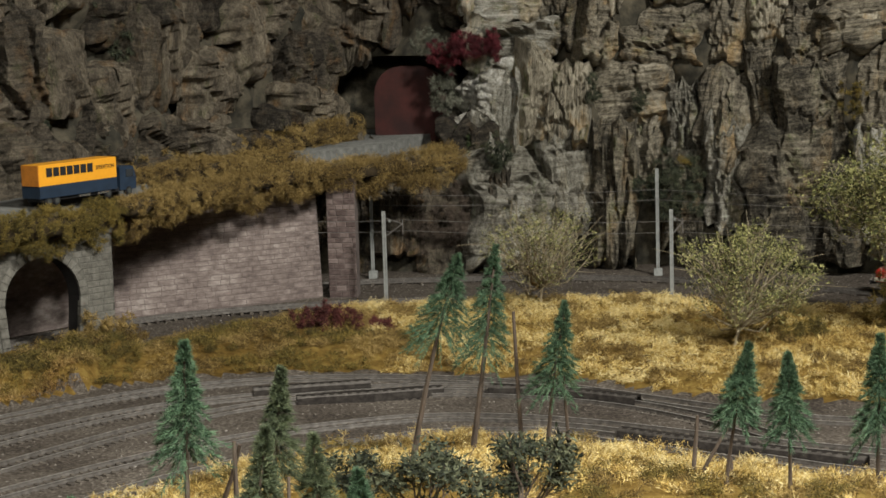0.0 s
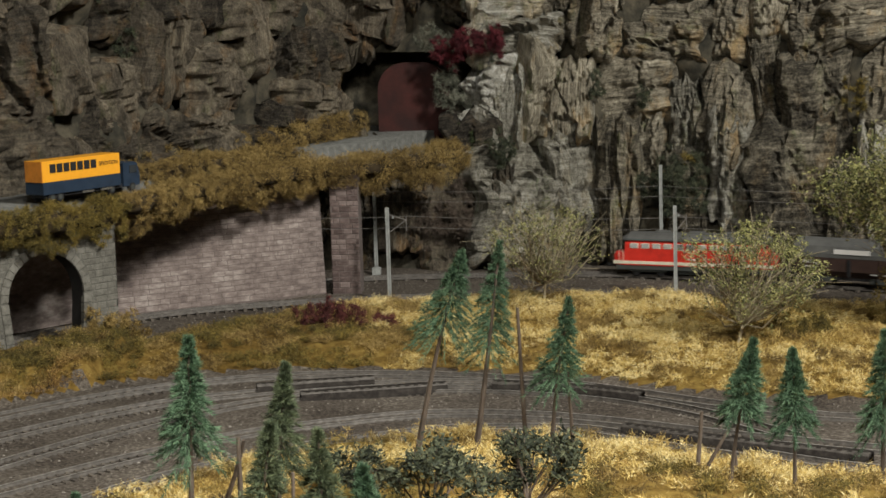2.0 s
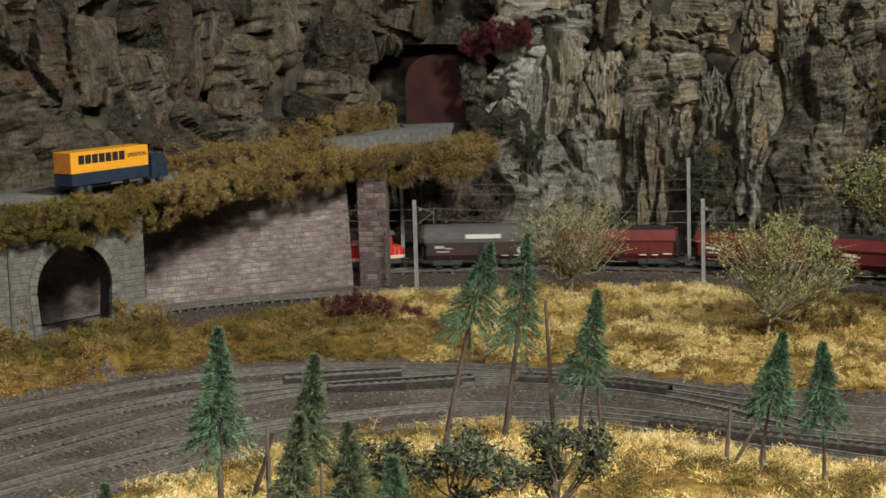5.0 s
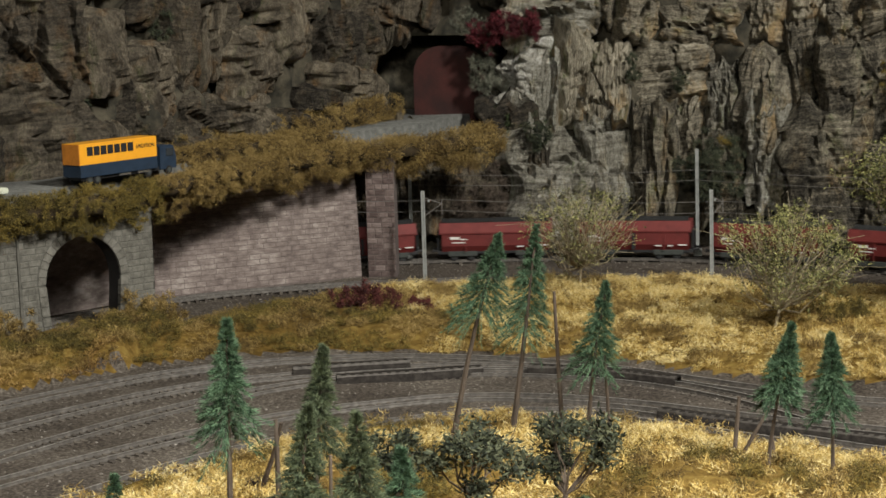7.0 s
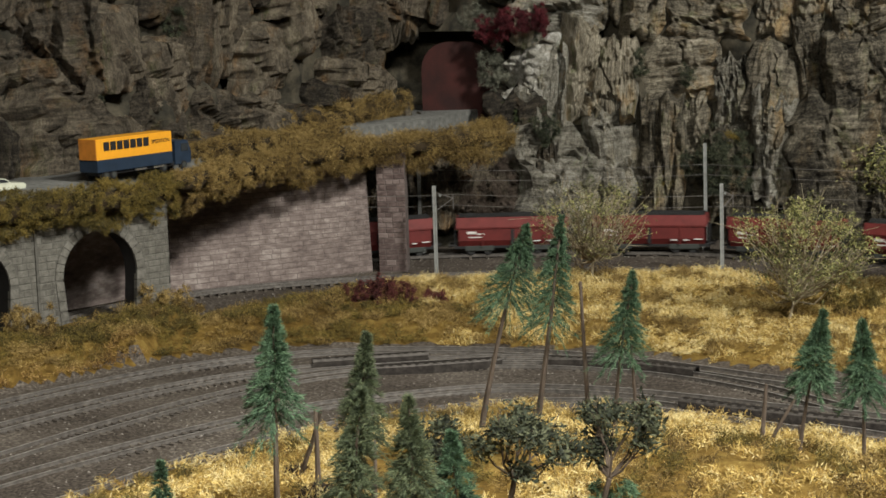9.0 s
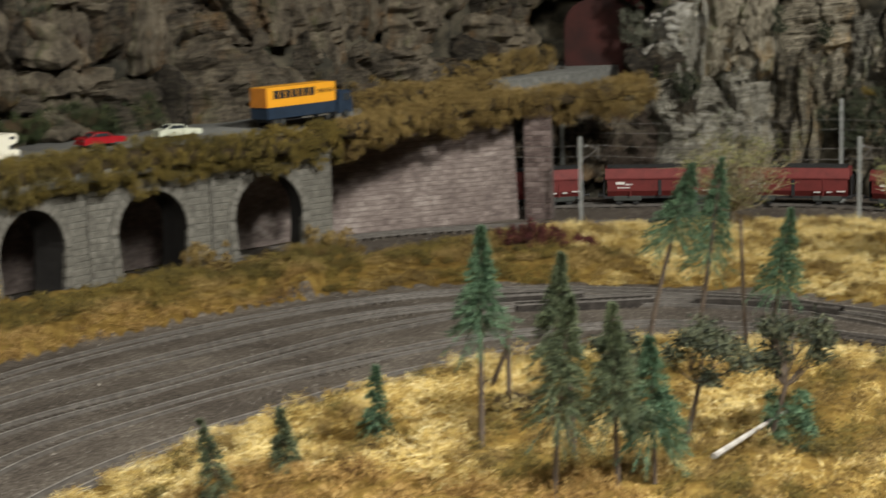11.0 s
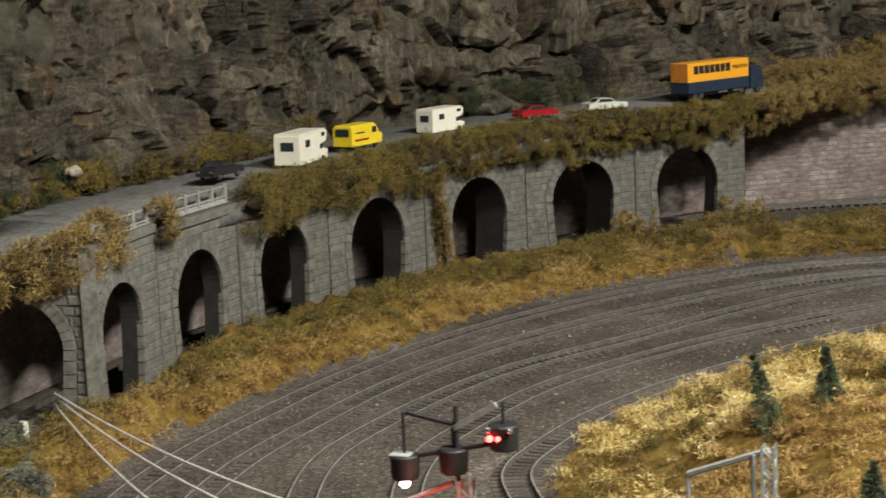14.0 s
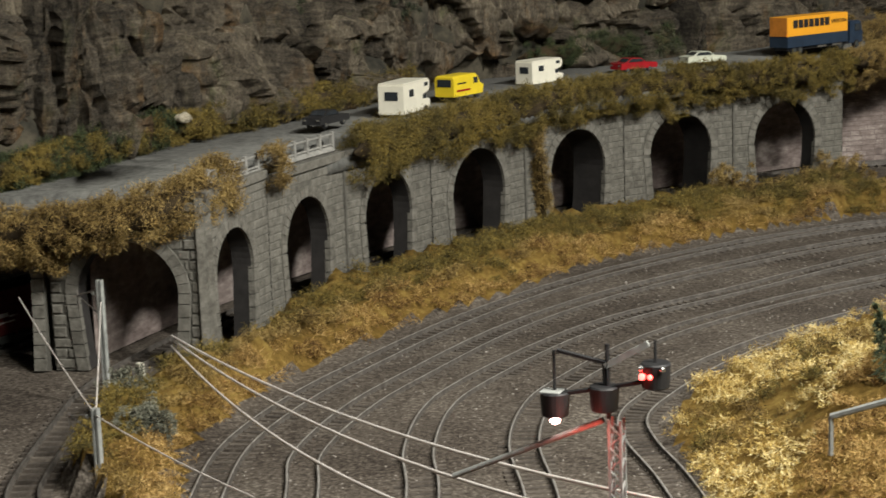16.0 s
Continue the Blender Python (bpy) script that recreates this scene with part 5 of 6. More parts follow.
def build_car(name, a, b, z, mat, label):
    top = place_vehicle(name, a, b, z, label, "car")
    W = .02
    low = [(0, .004), (.051, .004), (.052, .0075), (.05, .0098), (.036, .0108), (.008, .0115), (.001, .0105)]
    secs = [[(x, y, zz) for x, zz in low] for y in (0, W)]
    part("body", loft(secs), mat, top)
    cabin = loft([[(x, y, zz) for x, zz in ((.009, .011), (.037, .0105), (.03, .0155), (.016, .0158))] for y in (.0018, W - .0018)])
    part("cabin", cabin, mat, top)
    for y in (.0014, W - .0014):
        gl = loft([[(x, y + e, zz) for x, zz in ((.012, .0117), (.034, .0114), (.0292, .0148), (.0168, .015))] for e in (-.0003, .0003)])
        part("side_window", gl, M_GLASS, top)
    for s in (((.0102, .0118), (.0163, .0152), (.0158, .0156), (.0097, .0121)), ((.0365, .0112), (.0302, .0152), (.0307, .0155), (.037, .0115))):
        part("windscreen", loft([[(x, y, zz) for x, zz in s] for y in (.0035, W - .0035)]), M_GLASS, top)
    for y in (.003, W - .003):
        bm = bmesh.new()
        box(bm, -.0004, y - .0015, .0075, .0003, y + .0015, .0092)
        part("tail_light", bm, M_CHROME, top)
    for x in (.01, .041):
        for y in (.0016, W - .0016):
            wheel(top, x, y, .0036, .0036, .003, hub=M_CHROME)


# ---- portals and gallery ----
def build_portals():
    a, b = Vector((-.4945, -1.137, 0)), Vector((-.601, -1.163, 0))
    mid = (a + b) / 2
    build_bay((b.x, b.y), (a.x, a.y), .074, .092, .118, 11, centre=.002, bold=True)
    build_bay((-.672, -1.192), (-.6025, -1.165), .036, .085, .116, 13, centre=.01, bold=True)
    quoin = empty("corner_pier", pose(-.4915, -1.1355, 0, 0, 0, 50), label="grey ashlar corner pier between arcade and portal", category="pier")
    bm = bmesh.new()
    box(bm, -.006, -.001, -.003, .006, .016, .121, .0008)
    part("core", bm, M_STONE, quoin)
    block_row_wall("stone_block", -.006, .006, 0, .12, [], quoin, M_STONE, .009, .0078, .0008, 93, .0005)
    line = spline([(-.275, -.075), (-.36, -.2), (-.44, -.34), (-.51, -.49), (-.558, -.65), (-.585, -.82), (-.594, -.97), (-.592, -1.09), (-.588, -1.14)])
    p, d = along(line, np.arange(0, measured(line)[-1], .012))
    n = np.stack([-d[:, 1], d[:, 0]], 1)
    v = []
    for q, m in zip(p, n):
        for off in (0, -.008):
            for z in (0, .106):
                v.append((q[0] + m[0] * off, q[1] + m[1] * off, z))
    f = []
    for k in range(len(p) - 1):
        i = 4 * k
        f += [(i, i + 1, i + 5, i + 4), (i + 2, i + 6, i + 7, i + 3), (i + 1, i + 3, i + 7, i + 5)]
    tagged(raw("gallery_wall", v, f, M_BRICK, None, "pinkish brick rear wall inside the arcade gallery"), category="wall", kind="structure")


def build_railing():
    c = spline(ARCADE)
    cs = measured(c)
    s0 = cs[np.argmin(np.linalg.norm(c - np.array((-.5, -.905)), axis=1))]
    top = empty("railing", label="pale concrete post and rail fence on the deck edge", category="railing")
    p, d = along(c, np.arange(s0, cs[-1], .021))
    for k, (q, e) in enumerate(zip(p, d)):
        bm = bmesh.new()
        box(bm, q[0] - .0015 - .004, q[1] - .0015, .122, q[0] + .0015 - .004, q[1] + .0015, .138, .0004)
        part("post", bm, M_RAILING, top)
        if k:
            o = p[k - 1]
            for z in (.1275, .1355):
                bm = bmesh.new()
                rod(bm, (o[0] - .004, o[1], z), (q[0] - .004, q[1], z), .0009, seg=6)
                part("rail", bm, M_RAILING, top)
    for o, q in zip(p[:-1], p[1:]):
        kb = bmesh.new()
        rod(kb, (o[0] - .004, o[1], .123), (q[0] - .004, q[1], .123), .003, seg=4)
        part("kerb", kb, M_RAILING, top)


def lattice(bm, x, y, z0, z1, w):
    for sx in (-1, 1):
        for sy in (-1, 1):
            box(bm, x + sx * w - .0005, y + sy * w - .0005, z0, x + sx * w + .0005, y + sy * w + .0005, z1)
    z, k = z0, 1
    while z + 2 * w < z1:
        for sy in (-1, 1):
            rod(bm, (x - k * w, y + sy * w, z), (x + k * w, y + sy * w, z + 2 * w), .0004, seg=4)
            rod(bm, (x + sy * w, y - k * w, z), (x + sy * w, y + k * w, z + 2 * w), .0004, seg=4)
        z, k = z + 2 * w, -k


def build_signal():
    x, y = -.062, -1.577
    top = empty("signal_bracket", pose(x, y, 0), label="bracket signal with three lit lamp heads on a lattice mast", category="railway signal")
    bm = bmesh.new()
    lattice(bm, .003, 0, -.004, .121, .0022)
    part("mast", bm, M_POLE, top, "grey lattice mast")
    bm = bmesh.new()
    rod(bm, (0, 0, .121), (0, 0, .149), .0009, seg=6)
    rod(bm, (0, 0, .142), (-.004, 0, .1425), .0009, seg=6)
    rod(bm, (-.004, 0, .1425), (-.0195, 0, .1455), .0009, seg=6)
    part("arm", bm, M_BLACK, top)
    bm = bmesh.new()
    box(bm, -.0015, -.0008, 0, .0175, .0008, .0022)
    bmesh.ops.transform(bm, matrix=pose(.001, 0, .1405, 0, -30, 0), verts=bm.verts)
    part("arm", bm, M_POLE, top, "pale grey arm")
    bm = bmesh.new()
    rod(bm, (-.02, 0, .1285), (.018, 0, .1365), .0009, seg=6)
    part("cross_bar", bm, M_BLACK, top)
    for hx, hz, up, lit in ((-.0208, .125, .1455, "low"), (-.0015, .1285, .142, ""), (.0182, .1385, .1515, "side")):
        bm = bmesh.new()
        rod(bm, (hx, 0, hz), (hx, 0, up), .0006, seg=6)
        part("drop_rod", bm, M_BLACK, top)
        bm = bmesh.new()
        bmesh.ops.create_cone(bm, cap_ends=True, segments=12, radius1=.0052, radius2=.0058, depth=.0095, matrix=Matrix.Translation((hx, 0, hz)))
        bmesh.ops.bevel(bm, geom=list(bm.edges), offset=.0006, segments=1, affect="EDGES")
        hd = part("lamp_head", bm, M_BLACK, top)
        if lit == "low":
            bm = bmesh.new()
            bmesh.ops.create_uvsphere(bm, u_segments=12, v_segments=8, radius=.0021, matrix=Matrix.Translation((hx + .001, -.003, hz - .0052)))
            part("lamp", bm, M_LAMP_WHITE, hd, "glowing pinkish white lamp")
            bm = bmesh.new()
            box(bm, hx - .005, -.004, hz + .0042, hx + .003, .003, hz + .0052, .0004)
            part("cap", bm, M_POLE, hd)
        if lit == "side":
            for dx, r in ((-.0035, .0013), (-.0005, .001)):
                bm = bmesh.new()
                bmesh.ops.create_uvsphere(bm, u_segments=12, v_segments=8, radius=r, matrix=Matrix.Translation((hx + dx, -.0056, hz + .0005)))
                part("lamp", bm, M_LAMP_RED, hd, "glowing red lamp")
            for dx in (-.0042, .004):
                bm = bmesh.new()
                bmesh.ops.create_uvsphere(bm, u_segments=8, v_segments=6, radius=.0012, matrix=Matrix.Translation((hx + dx, -.005, hz + .0035)))
                part("lens", bm, M_CHROME, hd)
    data = bpy.data.lights.new("signal_light", "POINT")
    data.energy, data.color, data.shadow_soft_size = .011, (1, .12, .08), .003
    new("signal_light", data).matrix_world = pose(x - .006, y - .012, .114)


def build_bracket():
    top = empty("bracket_mast", label="grey lattice mast with a bracket arm in the turf", category="catenary mast", group="catenary masts")
    bm = bmesh.new()
    lattice(bm, .037, -1.5, .03, .119, .0022)
    part("post", bm, M_POLE, top)
    bm = bmesh.new()
    rod(bm, (.037, -1.5, .117), (.004, -1.495, .104), .0013, seg=6)
    rod(bm, (.004, -1.495, .104), (.004, -1.495, .088), .0011, seg=6)
    rod(bm, (.031, -1.5, .115), (.031, -1.5, .095), .0011, seg=6)
    part("arm", bm, M_POLE, top)


def boulder(x, y, z, r, seed, mat, label):
    bm = bmesh.new()
    bmesh.ops.create_icosphere(bm, subdivisions=3, radius=r)
    for v in bm.verts:
        v.co *= 1 + .5 * noise.noise(v.co / r * 1.3 + Vector((seed, 0, 0))) + .2 * noise.noise(v.co / r * 4)
        v.co.z *= .7
    ob = part("boulder", bm, mat, None, label)
    ob.matrix_basis = pose(x, y, z)
    tagged(ob, category="boulder")


def patch(x, y, z, r, n, mat, label, name="moss", seed=1, length=.009, category="moss", flat=.6, kind="stuff"):
    rs = np.random.RandomState(seed)
    q = rs.normal(0, 1, (n, 3))
    q /= np.linalg.norm(q, axis=1, keepdims=True)
    q *= rs.uniform(.4, 1, (n, 1)) * np.array(r if isinstance(r, tuple) else (r, r, r * flat)) * (1 + .3 * np.sin(q[:, :1] * 7 + seed))
    k = max(12, n // 6)
    out = q[:k] / (np.linalg.norm(q[:k], axis=1, keepdims=True) + 1e-9)
    rad = float(np.clip(.2 * np.mean(r), .003, .0075))
    return tagged(tufts(name, q[:k] + (x, y, z), rad, mat, per=int(64 * rad / .0036), seed=seed, normal=out, length=length * .5, width=.0003, squash=1.0), label, category, kind=kind)


# ---- build the setting ----
build_room()
build_ground()
for pts in (TRACK_1, TRACK_2, TRACK_3, TRACK_4, TRACK_5):
    build_track(pts, "weathered two-rail model track in brown ballast", -.0017)
build_track(TRACK_F, "two-rail model track running into the arcade gallery", 0, M_RAILDARK)
REAR = build_track(TRACK_R, "rear two-rail model track leading into the tunnel", 0, M_RAILDARK)
for pts, wide in (([(-.036, -.462), (.01, -.446), (.059, -.43)], .006), ([(.009, -.495), (.069, -.475), (.125, -.455)], .0085), ([(.164, -.449), (.228, -.464), (.289, -.493)], .0075),
                  ([(.279, -.601), (.35, -.641), (.452, -.686)], .007)):
    build_turnout(pts, wide, "near-black turnout points lying between the rails")
build_deck()
build_cliff()
build_brick_wall()
build_arcade()
build_grass()
build_gravel()


hedge([(-.214, -.247, .13), (-.264, -.342, .129), (-.351, -.439, .13), (-.415, -.552, .128), (-.458, -.688, .124), (-.483, -.80, .121), (-.489, -.9, .12)], .04, .027, M_OLIVE,
      "shaggy olive-brown creeper draped over the arcade parapet", 15000, .022, 31)
hedge([(-.214, -.25, .131), (-.2, -.175, .134), (-.168, -.1, .136), (-.125, -.025, .139), (-.075, .03, .14), (-.007, .094, .14), (.037, .131, .144), (.055, .16, .147)], .03, .044, M_OCHRE,
      "shaggy golden creeper hanging over the retaining wall", 16000, .03, 32)
hedge([(-.29, -.08, .153), (-.235, .02, .156), (-.18, .1, .16), (-.13, .19, .166), (-.085, .28, .176)], .034, .05, M_OCHRE, "ochre scrub at the cliff foot beside the road", 9000, 0, 33)
hedge([(-0.71, -1.225, 0.099), (-0.624, -1.183, 0.101), (-0.6, -1.177, 0.1), (-0.577, -1.171, 0.101), (-0.545, -1.164, 0.108), (-0.503, -1.13, 0.118), (-0.5, -1.09, 0.126)], .04, .03, M_OCHRE,
      "shaggy ochre creeper hanging over the tunnel portals", 17000, .01, 34)
hedge([(-.492, -1.035, .13), (-.495, -1.02, .128), (-.496, -1.005, .126)], .026, .02, M_OCHRE, "ochre creeper tuft on the arcade edge", 14000, .012, 35)
hedge([(-.25, -.14, .15), (-.21, -.06, .152), (-.16, .02, .153), (-.11, .09, .156)], .028, .05, M_OCHRE, "low ochre scrub spreading over the road edge", 12000, 0, 41)
hedge([(-.67, -1.2, .128), (-.635, -1.0, .142), (-.6, -.8, .146), (-.565, -.62, .15)], .022, .03, M_OLIVE, "olive-brown scrub between road and rock", 9000, 0, 36)
hedge([(-.69, -1.28, .122), (-.66, -1.12, .132), (-.63, -.95, .145)], .03, .03, M_DKGREEN, "dark green scrub between road and rock", 8000, 0, 37)
hedge([(-.52, -.44, .155), (-.46, -.35, .158), (-.4, -.28, .16)], .035, .04, M_DKGREEN, "dark green scrub between road and rock", 8000, 0, 38)
hedge([(-.437, -.60, .005), (-.438, -.608, .06), (-.44, -.61, .12)], .012, .016, M_OCHRE, "ochre climber on the arcade wall between two arches", 16000, 0, 39)

build_portals()
build_railing()
build_lorry()
build_camper((-.5, -.775), (-.5005, -.705), .131, "ivory camper van with dark windows on the road")
build_camper((-.467, -.543), (-.4485, -.483), .1345, "ivory camper van with dark windows on the road", .76)
build_van()
build_car("car", (-.405, -.455), (-.377, -.415), .1405, M_CARRED, "dark red car parked on the road")
build_car("car", (-.351, -.401), (-.319, -.366), .1425, M_SILVER, "pale cream coupe parked on the road")
build_car("car", (-.53, -.875), (-.525, -.82), .1345, M_BLACK, "black car parked on the road")
build_signal()
build_bracket()

mast(0, 0, .102, label="grey catenary mast with a bracket arm", arm=.02)
mast(.31, 0, .1, label="grey catenary mast with a bracket arm", arm=.012)
mast(-.05, .2, .1, label="grey catenary mast on a footing against the rock", block=True)
mast(.291, .2, .125, label="tall grey catenary mast on a footing against the rock", block=True)
mast(-.509, -1.238, .084, label="grey lattice catenary mast outside the portal", arm=-.02)
mast(-.41, -1.397, .05, label="short grey catenary mast outside the portal", arm=-.02)
for z in (.078, .09):
    wire((.02, .02, z), (.322, .012, z - .004), .003)
    wire((.322, .012, z - .004), (.8, -.16, z), .004)
    wire((-.09, .03, z - .002), (.02, .02, z), .001)
    wire((-.05, .19, z + .01), (.291, .185, z + .012), .003)
    wire((.291, .185, z + .012), (.75, .02, z + .01), .004)
for k, (a, b) in enumerate((((-.492, -1.184, .036), (-.039, -1.58, .092)), ((-.486, -1.19, .034), (-.079, -1.58, .085)), ((-.49, -1.188, .03), (-.139, -1.58, .079)), ((-.41, -1.397, .046), (-.211, -1.58, .077)),
                            ((-.41, -1.397, .046), (-.6, -1.2, .06)), ((-.509, -1.238, .07), (-.41, -1.397, .046)))):
    # the wires' pinkish lamp shine is put into a pale paint colour
    wire(a, b, .012 if k < 3 else .002, .0008 if k < 3 else .0004, M_WIREBRIGHT, "slack catenary wire leaving the portal, its shine painted pale")
wire((-.064, -1.577, .12), (-.125, -1.577, .093), 0, .0012, M_POLE, "stay bar of the bracket signal")
bm = bmesh.new()
box(bm, -.0028, -.002, -.002, .0028, .002, .014, .0005)
tagged(part("marker_post", bm, M_IVORY, None, "small white marker post beside the track"), category="marker post").matrix_basis = pose(-.522, -1.178, 0, 0, 0, -25)
patch(-.477, -1.262, .02, (.014, .014, .014), 1100, M_GREYMOSS, "grey-green lichen bush beside the track", "shrub", 51, .006, "shrub")
patch(-.426, -1.324, .018, (.013, .013, .013), 1000, M_GREYMOSS, "grey-green lichen bush beside the track", "shrub", 52, .006, "shrub")
boulder(-.61, -.955, .153, .006, 11, M_ROCKTAN, "small pale stone at the cliff foot")


def gz(x, y):
    return float(ground_height(x, y)[0])


FIRS = [(.153, -.801, .146, .64, .021, (10, 0), 0), (.181, -.721, .158, .52, .019, (9, 0), 0), (.24, -.79, .112, .5, .017, (3, 0), 0), (.103, -1.142, .119, .56, .016, (1, 0), 0),
        (.045, -1.135, .042, .05, .01, (0, 0), 0), (-.014, -1.21, .046, .05, .01, (-16, 0), 1), (.013, -1.193, .034, .05, .0085, (-8, 0), 1), (.056, -1.345, .03, .1, .01, (0, 0), 1),
        (.1, -1.345, .028, .1, .01, (4, 0), 1), (.155, -1.232, .1, .42, .0165, (2, 0), 1), (.134, -1.1, .098, .45, .014, (0, 0), 1), (.184, -1.222, .092, .42, .0165, (-2, 0), 1),
        (.2, -1.212, .074, .38, .017, (0, 0), 0), (.352, -.951, .082, .5, .013, (6, 0), 0), (.387, -.95, .08, .5, .0125, (0, 0), 0), (.434, -.948, .094, .45, .015, (0, 0), 0)]
for k, (x, y, h, bare, r, lean, dull) in enumerate(FIRS):
    text = "small dark green bristly fir in the turf" if h < .06 else ("dull green bristly fir with a bare trunk" if dull else "green bristly model fir with a tall bare trunk")
    fir(x, y, gz(x, y), h, bare, r * 1.22, k + 1, text, lean, M_NEEDLE2 if dull else M_NEEDLE, 6000 if h < .06 else 15000)


def dead_trunk(a, b, r, label, mat=M_BARK):
    bm = bmesh.new()
    a, b = Vector(a), Vector(b)
    q = [a.lerp(b, k / 4) + Vector((noise.noise(Vector((a.x * 50, k, 0))), noise.noise(Vector((a.y * 50, k, 5))), 0)) * .0012 for k in range(5)]
    for k in range(4):
        rod(bm, q[k], q[k + 1], r * (1 - .1 * k), r * (.9 - .1 * k), 8)
    tagged(part("dead_trunk", bm, mat, None, label), category="dead tree", group="dead trunks")


dead_trunk((.222, -.765, gz(.222, -.765) - .003), (.218, -.765, .122), .0017, "bare dark dead trunk standing in the turf")
dead_trunk((.255, -.79, gz(.255, -.79) - .003), (.252, -.79, .085), .0015, "bare dark dead trunk standing in the turf")
dead_trunk((.333, -.83, gz(.333, -.83) - .003), (.337, -.83, .068), .0018, "bare broken dead trunk standing in the turf")
dead_trunk((.333, -.835, gz(.333, -.835)), (.358, -.835, .067), .0014, "thin dead trunk leaning aslant")
dead_trunk((.358, -.84, gz(.358, -.84) - .003), (.357, -.84, .044), .0017, "short broken dead stump")
dead_trunk((.1, -1.04, gz(.1, -1.04) - .003), (.1, -1.04, gz(.1, -1.04) + .045), .0017, "bare broken dead trunk standing in the turf")
dead_trunk((.085, -1.02, gz(.085, -1.02)), (.102, -1.035, gz(.1, -1.04) + .042), .0015, "thin dead trunk leaning aslant")
dead_trunk((.155, -1.16, gz(.155, -1.16) - .003), (.153, -1.16, gz(.155, -1.16) + .04), .0015, "bare broken dead trunk standing in the turf")
dead_trunk((.145, -1.12, gz(.145, -1.12) - .003), (.147, -1.12, gz(.147, -1.12) + .05), .0013, "bare dead trunk standing in the turf")
dead_trunk((.226, -1.19, gz(.226, -1.19) + .009), (.262, -1.1, gz(.262, -1.1) + .016), .0016, "fallen pale trunk lying in the turf", M_DRIFT)
patch(.082, -1.012, gz(.082, -1.012) + .004, .009, 110, M_ROOT, "dark brown tangled root clump in the turf", "root_clump", 3, .009, "roots", .6)
patch(.107, -1.075, gz(.107, -1.075) + .004, .013, 200, M_ROOT, "dark brown tangled root clump in the turf", "root_clump", 4, .009, "roots", .5)
patch(.26, -1.125, gz(.26, -1.125) + .01, (.017, .014, .016), 620, M_NEEDLE, "green mossy clump in the turf", "green_clump", 5, .007, "shrub", .9)

bushy("shrub_tree", .368, -.32, gz(.368, -.32) - .004, .112, .125, 8, "olive-leaved dried-plant tree in straw turf", "tree", M_LEAF, 1900, leaf_len=.0038, clusters=90, tilt=13)
bushy("shrub_tree", .176, -.085, gz(.176, -.085), .1, .125, 12, "twiggy dried-plant tree with sparse yellow-green leaves", "tree", M_LEAF, 800, leaf_len=.0038, clusters=110)
bushy("shrub_tree", .545, -.215, gz(.545, -.215), .2, .19, 14, "tall olive-leaved dried-plant tree in the turf", "tree", M_LEAF, 5200, leaf_len=.005, clusters=150)
bushy("pine_tree", .209, -1.145, gz(.209, -1.145), .066, .044, 15, "small gnarled pine with dark flaky foliage", "tree", M_PINE, 560, M_BARK, .0045, .0016, .5, 13, 14)
bushy("pine_tree", .25, -1.13, gz(.25, -1.13), .07, .046, 16, "small gnarled pine with dark flaky foliage", "tree", M_PINE, 560, M_BARK, .0045, .0016, .5, 13, 14)
bushy("pine_tree", .165, -1.05, gz(.165, -1.05), .05, .034, 17, "small gnarled pine with dark flaky foliage", "tree", M_PINE, 360, M_BARK, .0045, .0014, .45, 8)
patch(.432, -.27, gz(.432, -.27) + .01, (.03, .025, .014), 420, M_OLIVE, "low olive shrub in straw turf", "shrub", 6, .009, "shrub")
patch(.55, -.23, gz(.55, -.23) + .02, (.05, .04, .035), 900, M_OLIVE, "dark olive shrub in straw turf", "shrub", 7, .009, "shrub")
patch(-.018, -.215, gz(-.018, -.215) + .006, (.03, .018, .013), 520, M_MAROON, "dark maroon shrub in ochre turf", "shrub", 8, .01, "shrub")
patch(.03, -.23, gz(.03, -.23) + .004, (.016, .012, .009), 380, M_MAROON, "dark maroon shrub in ochre turf", "shrub", 9, .01, "shrub")
patch(-.3, -.43, gz(-.3, -.43) + .012, (.03, .022, .02), 500, M_OCHRE, "rounded ochre bush at the arcade foot", "shrub", 10, .01, "shrub")
patch(-.215, -.29, gz(-.215, -.29) + .01, (.028, .022, .02), 500, M_OCHRE, "rounded ochre bush at the arcade foot", "shrub", 19, .01, "shrub")

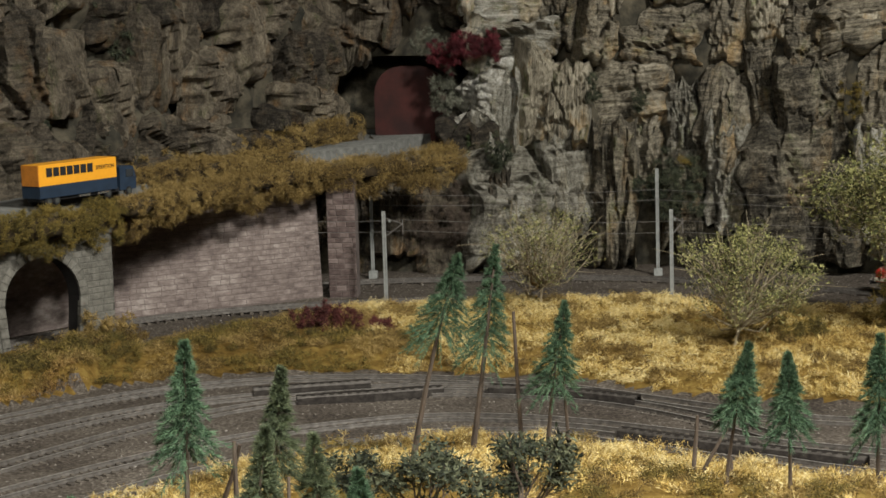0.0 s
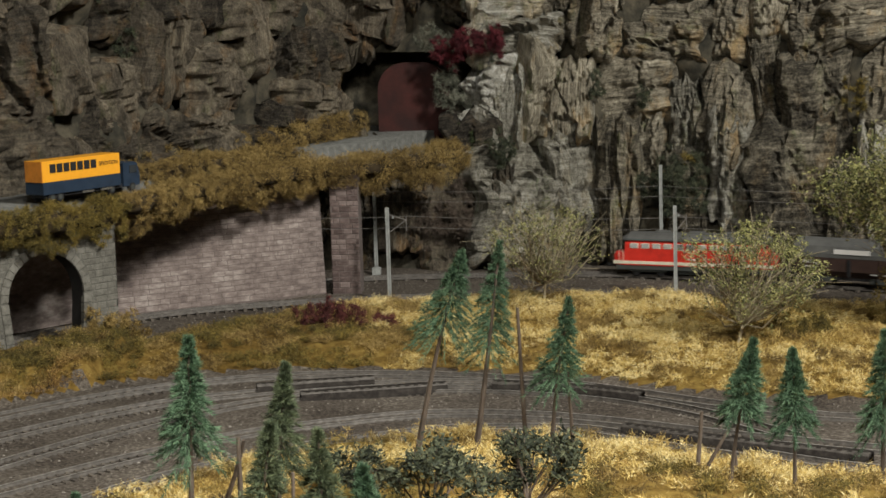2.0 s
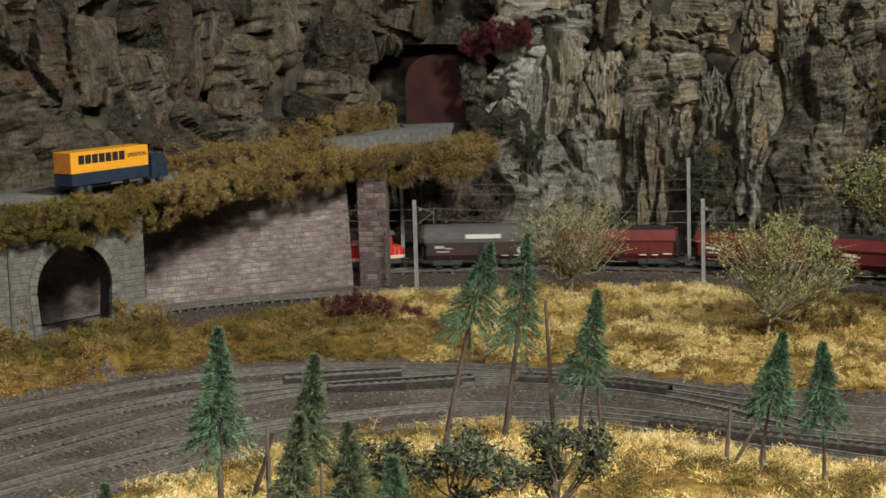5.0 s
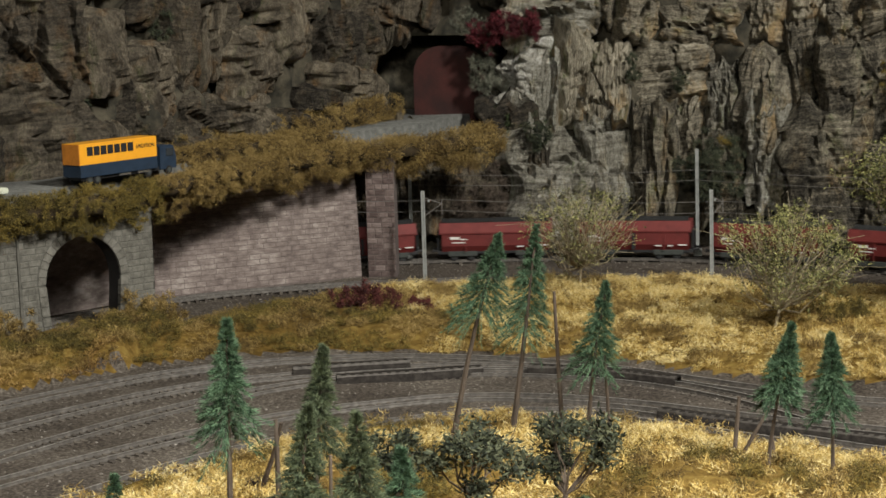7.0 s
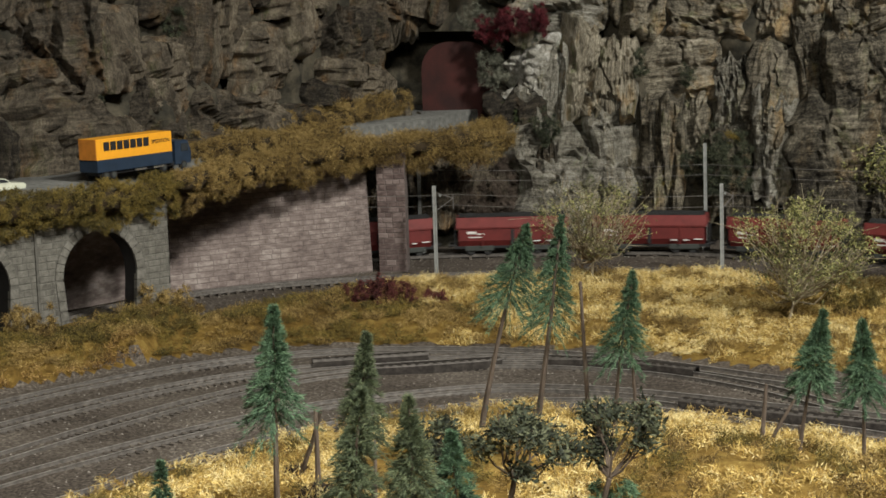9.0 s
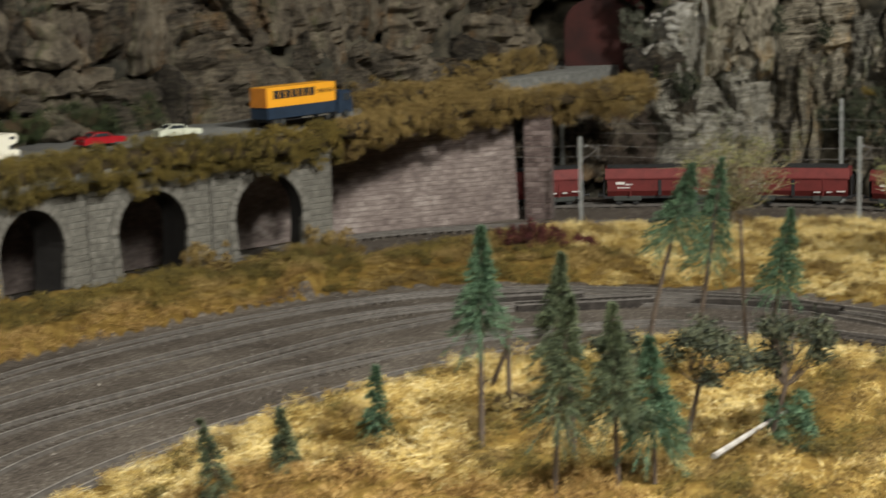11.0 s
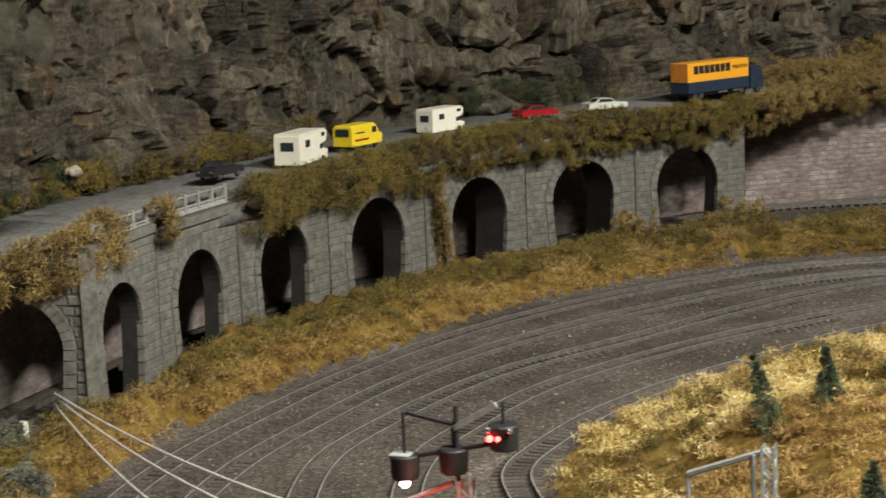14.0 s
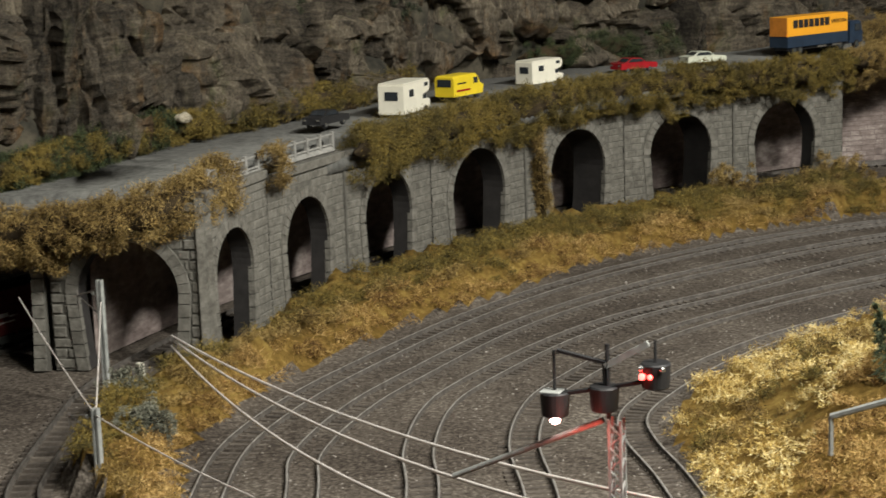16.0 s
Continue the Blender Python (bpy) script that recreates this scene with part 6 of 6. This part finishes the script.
# growth on the rock
patch(.075, .25, .272, (.042, .016, .016), 900, M_CRIMSON, "crimson moss cushion on the rock", "moss", 11, .008)
patch(.035, .268, .262, (.024, .015, .02), 420, M_CRIMSON, "crimson moss cushion on the rock", "moss", 12, .008)
patch(.034, .275, .215, (.018, .014, .03), 300, M_GREYMOSS, "grey lichen tangle on the rock", "moss", 13, .014)
patch(.015, .29, .275, (.02, .014, .02), 240, M_GREYMOSS, "grey lichen tangle on the rock", "moss", 14, .012)
patch(.103, .222, .145, (.014, .012, .022), 420, M_PINE, "dark green bush on the pale rock", "moss", 15, .008)
patch(.31, .225, .1, (.04, .02, .035), 700, M_PINE, "dark green growth on the rock foot", "moss", 16, .009)
patch(.02, .235, .06, (.06, .02, .04), 800, M_BARK, "brown dry growth on the rock foot", "moss", 17, .012)
_rs = random.Random(4)
for k in range(34):
    line = spline(CLIFF_LEFT if k % 2 else CLIFF_RIGHT)
    (q,), (d,) = along(line, _rs.uniform(.35, .95) * measured(line)[-1] if k % 2 else _rs.uniform(.08, .6) * measured(line)[-1])
    z = _rs.uniform(.2, .42) if k % 2 else _rs.uniform(.06, .4)
    back = .15 * (z - .1) - .02
    patch(q[0] - d[1] * back, q[1] + d[0] * back, z, (_rs.uniform(.01, .022), .012, _rs.uniform(.012, .03)), 170, (M_DKGREEN, M_PINE, M_OLIVE, M_BARK)[k % 4 if k % 3 else 1], "mossy growth in a rock cleft", "moss", 40 + k, .009)


# ---- train ----
LOCO = build_loco()
COVERED = build_wagon(True)
_first = build_wagon()
WAGONS = [COVERED, _first] + [copy_thing(_first, pose(0, 0, 0)) for _ in range(13)]


# ---- movement ----
def motions():
    cs = measured(REAR)
    zero = cs[np.argmin(np.linalg.norm(REAR - np.array((-.36, -.06)), axis=1))]

    def ride(thing, back):
        rows = []
        for k in range(33):
            t = k * .5
            s = zero + .993 - .1585 * t + back
            (a, b), _ = along(REAR, [s, s + .1])
            rows.append((t, pose(a[0], a[1], .002, 0, 0, math.degrees(math.atan2(b[1] - a[1], b[0] - a[0])))))
        walk(thing, rows)
    ride(LOCO, -.01)
    for k, w in enumerate(WAGONS):
        ride(w, .208 + .1627 * k)


motions()
